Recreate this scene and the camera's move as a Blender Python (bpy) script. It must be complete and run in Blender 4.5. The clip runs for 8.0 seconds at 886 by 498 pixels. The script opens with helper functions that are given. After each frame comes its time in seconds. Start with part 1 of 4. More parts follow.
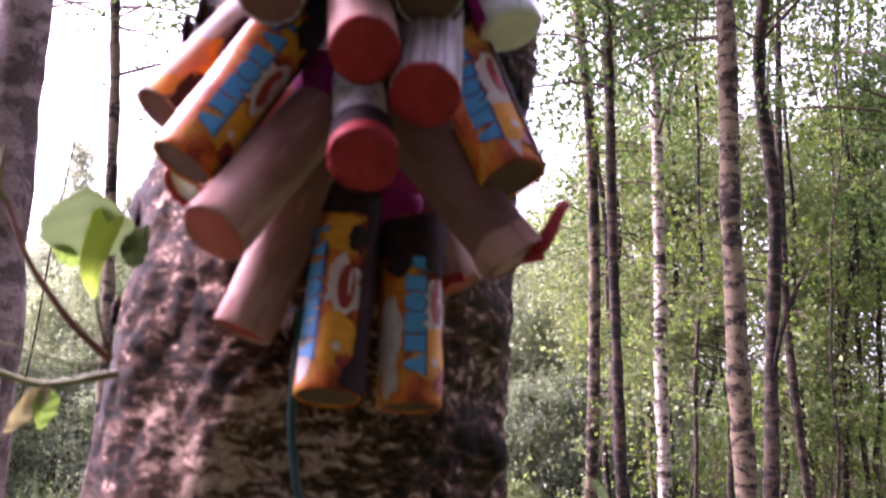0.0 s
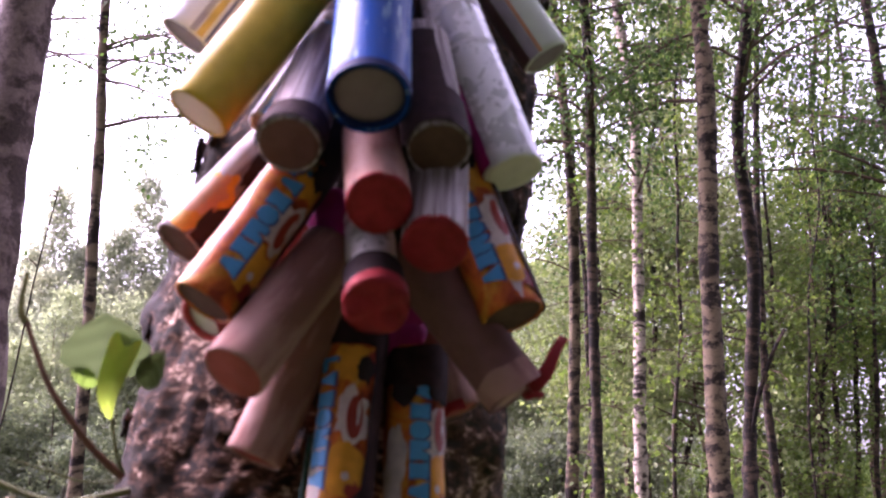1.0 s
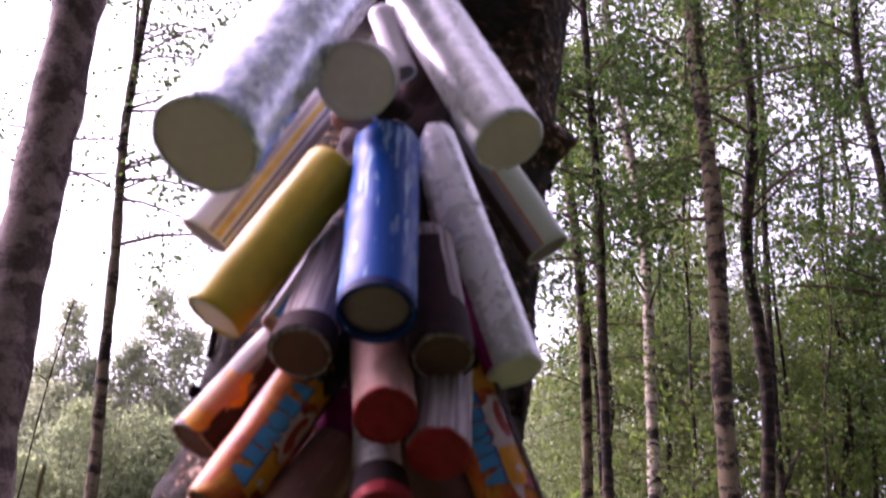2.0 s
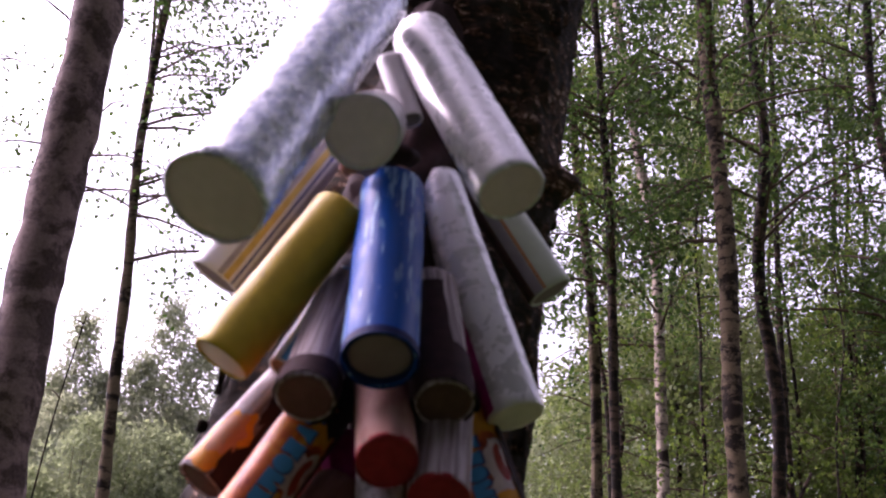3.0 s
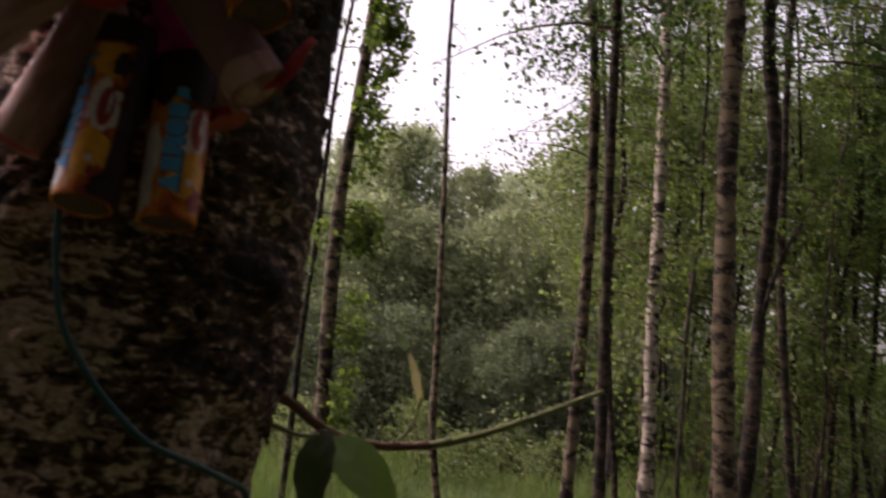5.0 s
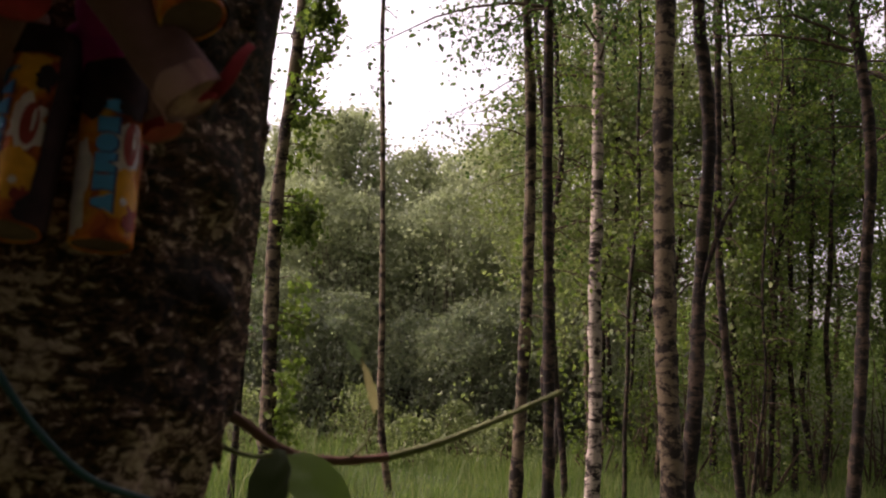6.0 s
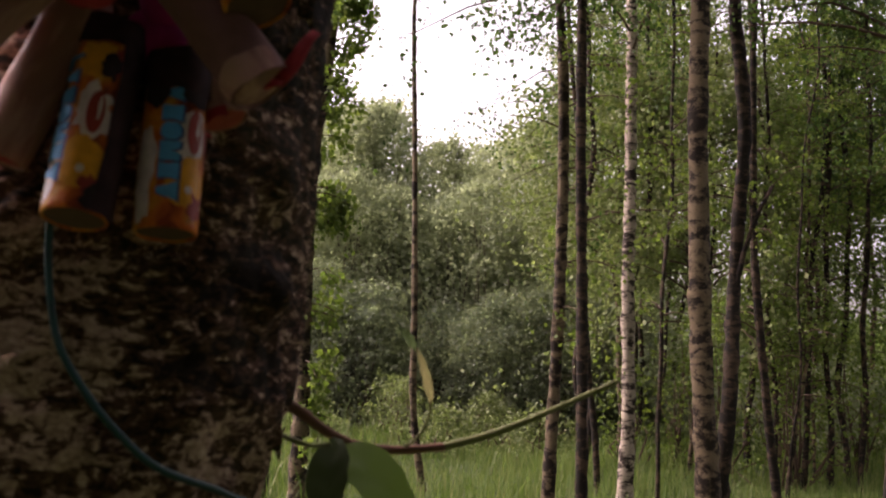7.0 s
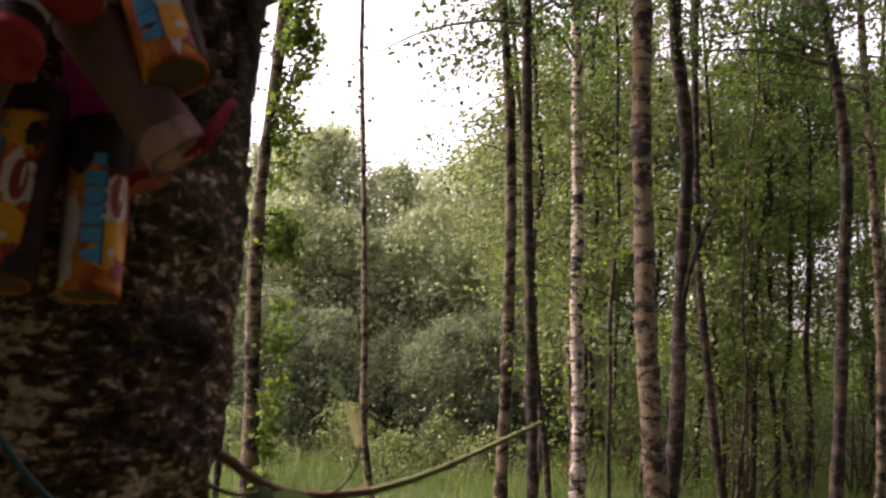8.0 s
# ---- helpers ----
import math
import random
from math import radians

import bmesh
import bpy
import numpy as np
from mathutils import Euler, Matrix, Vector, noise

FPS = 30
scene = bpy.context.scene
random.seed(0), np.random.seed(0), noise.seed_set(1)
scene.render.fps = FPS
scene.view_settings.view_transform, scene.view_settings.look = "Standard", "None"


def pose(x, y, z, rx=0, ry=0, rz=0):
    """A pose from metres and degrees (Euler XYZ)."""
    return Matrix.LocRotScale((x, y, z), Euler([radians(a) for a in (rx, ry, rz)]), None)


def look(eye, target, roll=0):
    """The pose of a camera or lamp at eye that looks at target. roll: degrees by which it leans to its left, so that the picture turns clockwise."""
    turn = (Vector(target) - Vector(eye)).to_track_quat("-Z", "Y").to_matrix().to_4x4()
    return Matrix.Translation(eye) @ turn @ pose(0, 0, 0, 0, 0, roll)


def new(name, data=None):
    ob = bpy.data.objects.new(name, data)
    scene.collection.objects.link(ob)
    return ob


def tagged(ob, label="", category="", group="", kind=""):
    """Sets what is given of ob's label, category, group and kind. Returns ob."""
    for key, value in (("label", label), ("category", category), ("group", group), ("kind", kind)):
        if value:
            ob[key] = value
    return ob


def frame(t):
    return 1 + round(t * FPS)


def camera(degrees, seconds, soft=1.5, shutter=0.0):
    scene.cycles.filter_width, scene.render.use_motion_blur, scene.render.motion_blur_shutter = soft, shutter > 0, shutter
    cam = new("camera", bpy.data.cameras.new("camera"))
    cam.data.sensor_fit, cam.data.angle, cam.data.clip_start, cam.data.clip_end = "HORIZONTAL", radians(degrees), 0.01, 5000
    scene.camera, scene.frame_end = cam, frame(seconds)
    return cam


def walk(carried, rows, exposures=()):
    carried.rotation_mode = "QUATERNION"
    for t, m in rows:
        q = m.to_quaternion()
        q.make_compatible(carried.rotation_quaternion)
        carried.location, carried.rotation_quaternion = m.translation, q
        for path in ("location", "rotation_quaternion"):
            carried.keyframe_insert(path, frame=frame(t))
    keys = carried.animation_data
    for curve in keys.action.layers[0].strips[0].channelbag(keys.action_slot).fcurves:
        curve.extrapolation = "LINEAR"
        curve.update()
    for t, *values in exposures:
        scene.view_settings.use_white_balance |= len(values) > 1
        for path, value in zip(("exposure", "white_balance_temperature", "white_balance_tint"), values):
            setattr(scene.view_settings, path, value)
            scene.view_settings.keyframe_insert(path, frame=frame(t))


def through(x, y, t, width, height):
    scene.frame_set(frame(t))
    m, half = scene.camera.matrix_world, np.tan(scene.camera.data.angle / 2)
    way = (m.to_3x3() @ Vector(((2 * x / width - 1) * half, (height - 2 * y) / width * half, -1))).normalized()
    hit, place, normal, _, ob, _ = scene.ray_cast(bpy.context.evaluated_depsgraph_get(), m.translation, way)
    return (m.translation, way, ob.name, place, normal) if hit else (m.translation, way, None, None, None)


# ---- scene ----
cam = camera(47.0, 8.0, soft=2.1, shutter=0.4)
cam.data.dof.use_dof, cam.data.dof.focus_distance, cam.data.dof.aperture_fstop = True, 6.0, 18.0
PATH = [
    (0, (0.016, 0.246, 1.474), (-0.103, 2.211, 1.825), 1.8),
    (0.2, (0.012, 0.237, 1.484), (-0.119, 2.195, 1.87), 1.8),
    (0.5, (0.008, 0.222, 1.493), (-0.11, 2.174, 1.909), 2.4),
    (0.8, (0.007, 0.209, 1.502), (-0.1, 2.159, 1.931), 2.4),
    (1, (0.004, 0.21, 1.509), (-0.078, 2.157, 1.957), 2.4),
    (1.5, (0.0, 0.202, 1.534), (-0.078, 2.136, 2.037), 3.1),
    (1.7, (0.002, 0.19, 1.541), (-0.088, 2.103, 2.117), 2.8),
    (2, (0.007, 0.176, 1.549), (-0.104, 2.063, 2.204), 2.8),
    (2.2, (0.009, 0.17, 1.559), (-0.117, 2.043, 2.248), 3.2),
    (3.3, (0.012, 0.158, 1.56), (-0.119, 2.034, 2.239), 3.8),
    (3.5, (0.013, 0.162, 1.547), (-0.081, 2.05, 2.201), 3.5),
    (3.8, (0.026, 0.178, 1.531), (-0.044, 2.084, 2.13), 4.3),
    (4, (0.035, 0.178, 1.51), (-0.028, 2.1, 2.09), 3.7),
    (4.1, (0.044, 0.188, 1.5), (-0.048, 2.108, 2.052), 4.0),
    (4.3, (0.077, 0.187, 1.498), (-0.106, 2.115, 1.996), 4.4),
    (4.5, (0.118, 0.18, 1.476), (-0.142, 2.117, 1.9), 4.5),
    (4.7, (0.143, 0.184, 1.443), (-0.126, 2.139, 1.763), 4.1),
    (4.9, (0.153, 0.216, 1.423), (-0.047, 2.189, 1.676), 4.2),
    (5, (0.156, 0.22, 1.42), (0.016, 2.201, 1.658), 5.0),
    (5.2, (0.155, 0.237, 1.426), (0.084, 2.225, 1.638), 3.5),
    (6.3, (0.141, 0.246, 1.437), (0.121, 2.235, 1.646), 2.4),
    (6.5, (0.136, 0.251, 1.433), (0.09, 2.242, 1.618), 2.2),
    (7, (0.13, 0.246, 1.435), (0.049, 2.235, 1.626), 2.5),
    (7.5, (0.139, 0.242, 1.446), (0.082, 2.231, 1.649), 1.6),
    (8, (0.148, 0.223, 1.451), (0.161, 2.208, 1.691), 1.6),
]
walk(cam, [(t, look(eye, target, roll)) for t, eye, target, roll in PATH],
     [(0.0, 2.9, 5900, 59), (1.0, 2.5, 5900, 58), (2.2, 1.68, 6050, 55), (3.5, 1.05, 6200, 47), (4.5, 0.66, 6800, 44), (5.0, 0.76, 6750, 35), (6.5, 1.12, 7050, 35), (8.0, 1.66, 6900, 35)])

# ---- light ----
world = bpy.data.worlds.new("overcast_sky")
scene.world = world
world.use_nodes = True
wn = world.node_tree.nodes
sky = wn.new("ShaderNodeTexSky")
sky.sky_type = "NISHITA"
sky.sun_disc = False
sky.sun_elevation = radians(46)
sky.sun_rotation = radians(-68)
sky.air_density, sky.dust_density, sky.ozone_density = 1.0, 6.0, 0.6
haze = wn.new("ShaderNodeHueSaturation")
haze.inputs["Saturation"].default_value = 0.3
haze.inputs["Value"].default_value = 1.25
world.node_tree.links.new(sky.outputs[0], haze.inputs["Color"])
world.node_tree.links.new(haze.outputs[0], wn["Background"].inputs["Color"])
wn["Background"].inputs["Strength"].default_value = 0.15

sun_data = bpy.data.lights.new("sun", "SUN")
sun_data.energy, sun_data.angle, sun_data.color = 1.15, radians(50), (1.0, 0.96, 0.9)
sun = new("sun", sun_data)
sun.matrix_world = look((-6.0, 2.4, 6.7), (0, 0, 0))

rng = np.random.default_rng(7)


# ---- materials ----
def shader(name, rough=0.8, metal=0.0):
    m = bpy.data.materials.new(name)
    m.use_nodes = True
    n, l = m.node_tree.nodes, m.node_tree.links
    b = n["Principled BSDF"]
    b.inputs["Roughness"].default_value = rough
    b.inputs["Metallic"].default_value = metal
    b.inputs["Specular IOR Level"].default_value = 0.2 if rough >= 0.55 else 0.35
    return m, n, l, b


def coords(n, l, scale=(1, 1, 1), source="Object"):
    tc, mp = n.new("ShaderNodeTexCoord"), n.new("ShaderNodeMapping")
    mp.inputs["Scale"].default_value = scale
    l.new(tc.outputs[source], mp.inputs[0])
    return mp.outputs[0]


def noise_node(n, l, vec, scale, detail=4, rough=0.6, distort=0.0):
    t = n.new("ShaderNodeTexNoise")
    t.inputs["Scale"].default_value, t.inputs["Detail"].default_value = scale, detail
    t.inputs["Roughness"].default_value, t.inputs["Distortion"].default_value = rough, distort
    l.new(vec, t.inputs["Vector"])
    return t.outputs["Fac"]


def ramp(n, l, fac, stops, kind="LINEAR"):
    r = n.new("ShaderNodeValToRGB")
    r.color_ramp.interpolation = kind
    e = r.color_ramp.elements
    while len(e) < len(stops):
        e.new(0.5)
    for el, (p, c) in zip(e, stops):
        el.position, el.color = p, (*c, 1) if len(c) == 3 else c
    l.new(fac, r.inputs[0])
    return r.outputs[0]


def mix(n, l, fac, a, b, mode="MIX"):
    x = n.new("ShaderNodeMix")
    x.data_type, x.blend_type = "RGBA", mode
    for sock, v in ((x.inputs[0], fac), (x.inputs[6], a), (x.inputs[7], b)):
        if isinstance(v, (int, float)):
            sock.default_value = v
        elif isinstance(v, tuple):
            sock.default_value = (*v, 1)
        else:
            l.new(v, sock)
    return x.outputs[2]


def bump(n, l, b, height, strength=0.4, distance=0.002):
    u = n.new("ShaderNodeBump")
    u.inputs["Strength"].default_value, u.inputs["Distance"].default_value = strength, distance
    l.new(height, u.inputs["Height"])
    l.new(u.outputs[0], b.inputs["Normal"])


def plain(name, color, rough=0.7, metal=0.0, grain=120, amount=0.25, bumps=0.15, spec=None):
    """A plain painted, paper or plastic surface with fine grain and broad stains."""
    m, n, l, b = shader(name, rough, metal)
    v = coords(n, l)
    fine, broad = noise_node(n, l, v, grain, 5), noise_node(n, l, v, grain / 8, 3)
    dark, light = tuple(c * (1 - amount) for c in color), tuple(min(1, c * (1 + amount)) for c in color)
    c1 = ramp(n, l, fine, [(0.3, dark), (0.7, light)])
    c2 = ramp(n, l, broad, [(0.3, dark), (0.7, light)])
    l.new(mix(n, l, 0.5, c1, c2), b.inputs["Base Color"])
    bump(n, l, b, fine, bumps, 0.001)
    if spec is not None:
        b.inputs["Specular IOR Level"].default_value = spec
    return m


def streaked(name, color, other, rough=0.3, metal=0.0, along=6, around=160, sharp=0.08, cut=0.5, bumps=0.5, blot=0.85):
    """Foil or paper with creases that run along the tube's own axis."""
    m, n, l, b = shader(name, rough, metal)
    v = coords(n, l, (around, around, along))
    f = noise_node(n, l, v, 1.0, 4, 0.6)
    v2 = coords(n, l, (60, 60, 60))
    g = noise_node(n, l, v2, 1.5, 3)
    c = ramp(n, l, f, [(cut - sharp, color), (cut + sharp, other)])
    d = ramp(n, l, g, [(0.25, (blot, blot, blot)), (0.75, (1, 1, 1))])
    l.new(mix(n, l, 1.0, c, d, "MULTIPLY"), b.inputs["Base Color"])
    l.new(ramp(n, l, g, [(0.3, (rough * 0.6,) * 3), (0.7, (min(1, rough * 1.5),) * 3)]), b.inputs["Roughness"])
    bump(n, l, b, mix(n, l, 0.5, f, g), bumps, 0.001)
    return m


def bark_main():
    """Old birch bark: pale torn patches on dark corky ground, fewer towards both flanks."""
    m, n, l, b = shader("old_birch_bark", 0.9)
    b.inputs["Specular IOR Level"].default_value = 0.15
    v = coords(n, l, (1, 1, 1.6))
    vs = coords(n, l, (1, 1, 3.6))
    patch = noise_node(n, l, v, 105, 7, 0.68, 0.7)
    lines = noise_node(n, l, vs, 30, 7, 0.7, 0.5)
    fine = noise_node(n, l, v, 210, 5, 0.7)
    broad = noise_node(n, l, v, 7, 2)
    h = mix(n, l, 0.46, patch, lines)
    h = mix(n, l, 0.22, h, broad)
    xyz = n.new("ShaderNodeSeparateXYZ")
    l.new(coords(n, l), xyz.inputs[0])
    age = n.new("ShaderNodeMapRange")
    for i, val in ((1, 1.58), (2, 1.78), (3, 0.0), (4, 0.055)):  # rougher and darker with height
        age.inputs[i].default_value = val
    l.new(xyz.outputs[2], age.inputs[0])
    # fewer pale patches towards +x
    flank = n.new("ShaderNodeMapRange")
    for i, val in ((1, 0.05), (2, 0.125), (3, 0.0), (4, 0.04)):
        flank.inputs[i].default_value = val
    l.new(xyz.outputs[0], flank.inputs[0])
    less_pale = n.new("ShaderNodeMath")
    less_pale.operation = "MAXIMUM"
    l.new(age.outputs[0], less_pale.inputs[0])
    l.new(flank.outputs[0], less_pale.inputs[1])
    torn = n.new("ShaderNodeMapRange")  # more torn pale skin near the foot
    for i, val in ((1, 1.42), (2, 1.49), (3, -0.021), (4, 0.012)):
        torn.inputs[i].default_value = val
    l.new(xyz.outputs[2], torn.inputs[0])
    # fewer pale patches towards -x as well
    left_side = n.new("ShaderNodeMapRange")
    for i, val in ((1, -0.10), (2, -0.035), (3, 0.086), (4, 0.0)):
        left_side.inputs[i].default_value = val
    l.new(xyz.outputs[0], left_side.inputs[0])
    less_pale_sides = n.new("ShaderNodeMath")
    l.new(less_pale.outputs[0], less_pale_sides.inputs[0])
    l.new(left_side.outputs[0], less_pale_sides.inputs[1])
    both = n.new("ShaderNodeMath")
    l.new(less_pale_sides.outputs[0], both.inputs[0])
    l.new(torn.outputs[0], both.inputs[1])
    less = n.new("ShaderNodeMath")
    less.operation = "SUBTRACT"
    l.new(h, less.inputs[0])
    l.new(both.outputs[0], less.inputs[1])
    h = less.outputs[0]
    pale = ramp(n, l, fine, [(0.28, (0.12, 0.070, 0.046)), (0.5, (0.33, 0.22, 0.158)), (0.72, (0.62, 0.46, 0.365))])
    brown = ramp(n, l, fine, [(0.3, (0.032, 0.015, 0.008)), (0.7, (0.115, 0.058, 0.034))])
    dark = ramp(n, l, fine, [(0.3, (0.004, 0.0025, 0.0015)), (0.7, (0.022, 0.013, 0.008))])
    moss = mix(n, l, ramp(n, l, broad, [(0.45, (0, 0, 0)), (0.62, (0.2, 0.2, 0.2))]), dark, (0.05, 0.05, 0.022))
    low = mix(n, l, ramp(n, l, h, [(0.44, (0, 0, 0)), (0.475, (1, 1, 1))]), moss, brown)
    l.new(mix(n, l, ramp(n, l, h, [(0.502, (0, 0, 0)), (0.515, (1, 1, 1))]), low, pale), b.inputs["Base Color"])
    hh = mix(n, l, 0.3, h, fine)
    bump(n, l, b, hh, 0.8, 0.003)
    return m


def birch_bark(name, pale, dark, cover, band=22, thin=0.35):
    """Young birch bark: pale skin crossed by dark bands and thin lines, rough and dark in places."""
    m, n, l, b = shader(name, 0.85)
    b.inputs["Specular IOR Level"].default_value = 0.2
    v = coords(n, l, (1, 1, 1))
    bands = noise_node(n, l, coords(n, l, (5.0, 5.0, band)), 1.0, 4, 0.6, 0.8)
    lines = noise_node(n, l, coords(n, l, (5.0, 5.0, band * 3.3)), 1.0, 2, 0.5, 0.6)
    blot = noise_node(n, l, v, 17, 6, 0.68)
    fine = noise_node(n, l, v, 90, 4, 0.7)
    f = mix(n, l, 0.42, bands, blot)
    p = ramp(n, l, fine, [(0.3, tuple(c * 0.62 for c in pale)), (0.7, pale)])
    d = ramp(n, l, fine, [(0.3, tuple(c * 0.5 for c in dark)), (0.7, dark)])
    broad = mix(n, l, ramp(n, l, f, [(cover - 0.04, (0, 0, 0)), (cover + 0.04, (1, 1, 1))]), d, p)
    l.new(mix(n, l, ramp(n, l, lines, [(0.60, (0, 0, 0)), (0.67, (thin, thin, thin))]), broad, d), b.inputs["Base Color"])
    bump(n, l, b, mix(n, l, 0.4, f, fine), 0.8, 0.01)
    return m


def leaf_material(name, stops, through=0.45, rough=0.5, glow=(1.2, 1.35, 0.8)):
    m, n, l, b = shader(name, rough)
    g = n.new("ShaderNodeNewGeometry")
    v = coords(n, l)
    c = ramp(n, l, g.outputs["Random Per Island"], stops)
    tint = ramp(n, l, noise_node(n, l, v, 0.7, 3), [(0.3, (0.8, 0.82, 0.82)), (0.7, (1.1, 1.06, 0.9))])
    c = mix(n, l, 1.0, c, tint, "MULTIPLY")
    l.new(c, b.inputs["Base Color"])
    b.inputs["Specular IOR Level"].default_value = 0.15
    t = n.new("ShaderNodeBsdfTranslucent")
    l.new(mix(n, l, 1.0, c, glow, "MULTIPLY"), t.inputs["Color"])
    s = n.new("ShaderNodeMixShader")
    s.inputs[0].default_value = through
    l.new(b.outputs[0], s.inputs[1])
    l.new(t.outputs[0], s.inputs[2])
    l.new(s.outputs[0], n["Material Output"].inputs["Surface"])
    return m


def ground_material():
    m, n, l, b = shader("meadow_soil", 0.95)
    v = coords(n, l)
    a, c = noise_node(n, l, v, 0.6, 5), noise_node(n, l, v, 14, 5)
    base = ramp(n, l, a, [(0.3, (0.036, 0.052, 0.018)), (0.7, (0.062, 0.085, 0.030))])
    spots = ramp(n, l, c, [(0.3, (0.5, 0.5, 0.45)), (0.7, (1.1, 1.1, 1.0))])
    l.new(mix(n, l, 1.0, base, spots, "MULTIPLY"), b.inputs["Base Color"])
    bump(n, l, b, c, 0.6, 0.05)
    return m


BARK = bark_main()
BIRCH = birch_bark("pale_birch_bark", (0.158, 0.116, 0.070), (0.018, 0.011, 0.007), 0.492, 11)
BIRCH_WHITE = birch_bark("white_birch_bark", (0.39, 0.32, 0.25), (0.025, 0.017, 0.012), 0.478, 14, 0.8)
BIRCH_GREY = birch_bark("grey_brown_birch_bark", (0.27, 0.19, 0.175), (0.10, 0.066, 0.060), 0.495, 7)
BIRCH_DARK = birch_bark("dark_birch_bark", (0.078, 0.051, 0.032), (0.013, 0.009, 0.006), 0.52, 13)
TWIG = plain("brown_twig", (0.07, 0.045, 0.03), 0.85, grain=60)
LEAF = leaf_material("birch_leaf", [(0.0, (0.034, 0.060, 0.022)), (0.5, (0.054, 0.092, 0.031)), (0.85, (0.074, 0.126, 0.038)), (1.0, (0.105, 0.155, 0.05))], 0.45, 0.65, (1.05, 1.2, 0.7))
LEAF_FRESH = leaf_material("fresh_birch_leaf", [(0.0, (0.072, 0.112, 0.028)), (0.6, (0.112, 0.165, 0.040)), (1.0, (0.16, 0.205, 0.058))], 0.5, 0.6, (1.1, 1.2, 0.7))
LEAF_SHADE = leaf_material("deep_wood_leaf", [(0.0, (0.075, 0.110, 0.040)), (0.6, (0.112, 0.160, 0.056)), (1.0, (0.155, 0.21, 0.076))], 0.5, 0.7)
# These three leaf colours are greyed and lifted to hold distance haze.
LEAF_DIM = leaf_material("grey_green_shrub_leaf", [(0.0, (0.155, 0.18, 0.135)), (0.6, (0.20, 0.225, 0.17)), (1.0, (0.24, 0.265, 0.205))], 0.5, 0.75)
LEAF_FAR_HAZE = leaf_material("hazed_shrub_leaf", [(0.0, (0.23, 0.27, 0.175)), (0.5, (0.28, 0.32, 0.215)), (0.9, (0.31, 0.35, 0.24)), (1.0, (0.33, 0.37, 0.26))], 0.58, 0.75, (1.05, 1.1, 0.86))
LEAF_WILLOW_HAZE = leaf_material("haze_paled_willow_leaf", [(0.0, (0.29, 0.32, 0.235)), (0.5, (0.34, 0.37, 0.28)), (1.0, (0.39, 0.42, 0.33))], 0.55, 0.75, (1.0, 1.04, 0.9))
# Low bushes' own pale green; on deep birches it stands for haze.
LEAF_PALE = leaf_material("pale_bush_and_haze_leaf", [(0.0, (0.11, 0.14, 0.06)), (0.6, (0.155, 0.19, 0.085)), (1.0, (0.21, 0.24, 0.125))], 0.4)
GRASS = leaf_material("tall_grass", [(0.0, (0.06, 0.10, 0.028)), (0.6, (0.10, 0.15, 0.045)), (1.0, (0.19, 0.20, 0.10))], 0.4, 0.6)
SOIL = ground_material()
KRAFT = streaked("bare_pinkish_cardboard", (0.225, 0.098, 0.081), (0.35, 0.185, 0.15), 0.75, along=20, around=90)
KRAFT_BROWN = plain("brown_cardboard", (0.16, 0.07, 0.066), 0.8)
KRAFT_LILAC = streaked("stained_lilac_paper", (0.17, 0.12, 0.125), (0.46, 0.385, 0.39), 0.6, along=8, around=260)
RED = plain("faded_red_plastic", (0.28, 0.017, 0.021), 0.65, grain=140, amount=0.4, bumps=0.4)
PINK_RED = plain("pale_red_plug", (0.37, 0.07, 0.06), 0.65, grain=90)
CLAY = plain("brown_clay_plug", (0.105, 0.055, 0.042), 0.9, grain=200)
GREY = plain("grey_cardboard_plug", (0.205, 0.165, 0.168), 0.85, grain=150, amount=0.1)
GREY_LIGHT = plain("pale_grey_cardboard_plug", (0.85, 0.70, 0.77), 0.85, grain=150, amount=0.1)
PLUG_BROWN = plain("dark_grey_brown_plug", (0.21, 0.155, 0.17), 0.9, grain=150, amount=0.12)
PLUG_DULL = plain("dull_grey_plug", (0.70, 0.555, 0.61), 0.88, grain=150, amount=0.08)
PLUG_PALE = plain("pale_greenish_grey_plug", (0.60, 0.55, 0.50), 0.85, grain=150, amount=0.08)
# Blue-grey and near-white tones paint the sparkle of the foil's wrinkles.
SILVER = streaked("wrinkled_silver_foil", (0.44, 0.46, 0.57), (0.93, 0.93, 0.98), 0.26, 0.6, along=150, around=240, sharp=0.10, bumps=1.0, blot=0.85)
SILVER_MATT = streaked("matt_silver_paper", (0.62, 0.60, 0.62), (0.78, 0.755, 0.77), 0.28, 0.35, along=3, around=40, sharp=0.25, bumps=0.04, blot=0.95)
WHITE = plain("white_glossy_paper", (0.66, 0.63, 0.65), 0.35, amount=0.08)
BLUE = streaked("blue_foil_with_pale_scuffs", (0.0, 0.065, 0.32), (0.28, 0.48, 0.70), 0.42, 0.0, along=26, around=200, sharp=0.035, cut=0.61)
BLUE.node_tree.nodes["Principled BSDF"].inputs["Specular IOR Level"].default_value = 0.1
BLUE_EDGE = plain("dark_blue_paper", (0.005, 0.013, 0.075), 0.65, spec=0.1)
YELLOW = plain("yellow_paper", (0.42, 0.295, 0.016), 0.5, amount=0.15, spec=0.2)
STRIPE_GREEN = plain("pale_green_paper", (0.50, 0.55, 0.44), 0.4, amount=0.1)
STRIPE_BROWN = plain("dark_brown_paper", (0.10, 0.06, 0.055), 0.5)
STRIPE_GREY = plain("lilac_grey_print", (0.30, 0.27, 0.30), 0.45)
STRIPE_ORANGE = plain("dull_orange_paper", (0.50, 0.20, 0.08), 0.5)
STRIPE_YELLOW = plain("yellow_print", (0.50, 0.35, 0.09), 0.45)
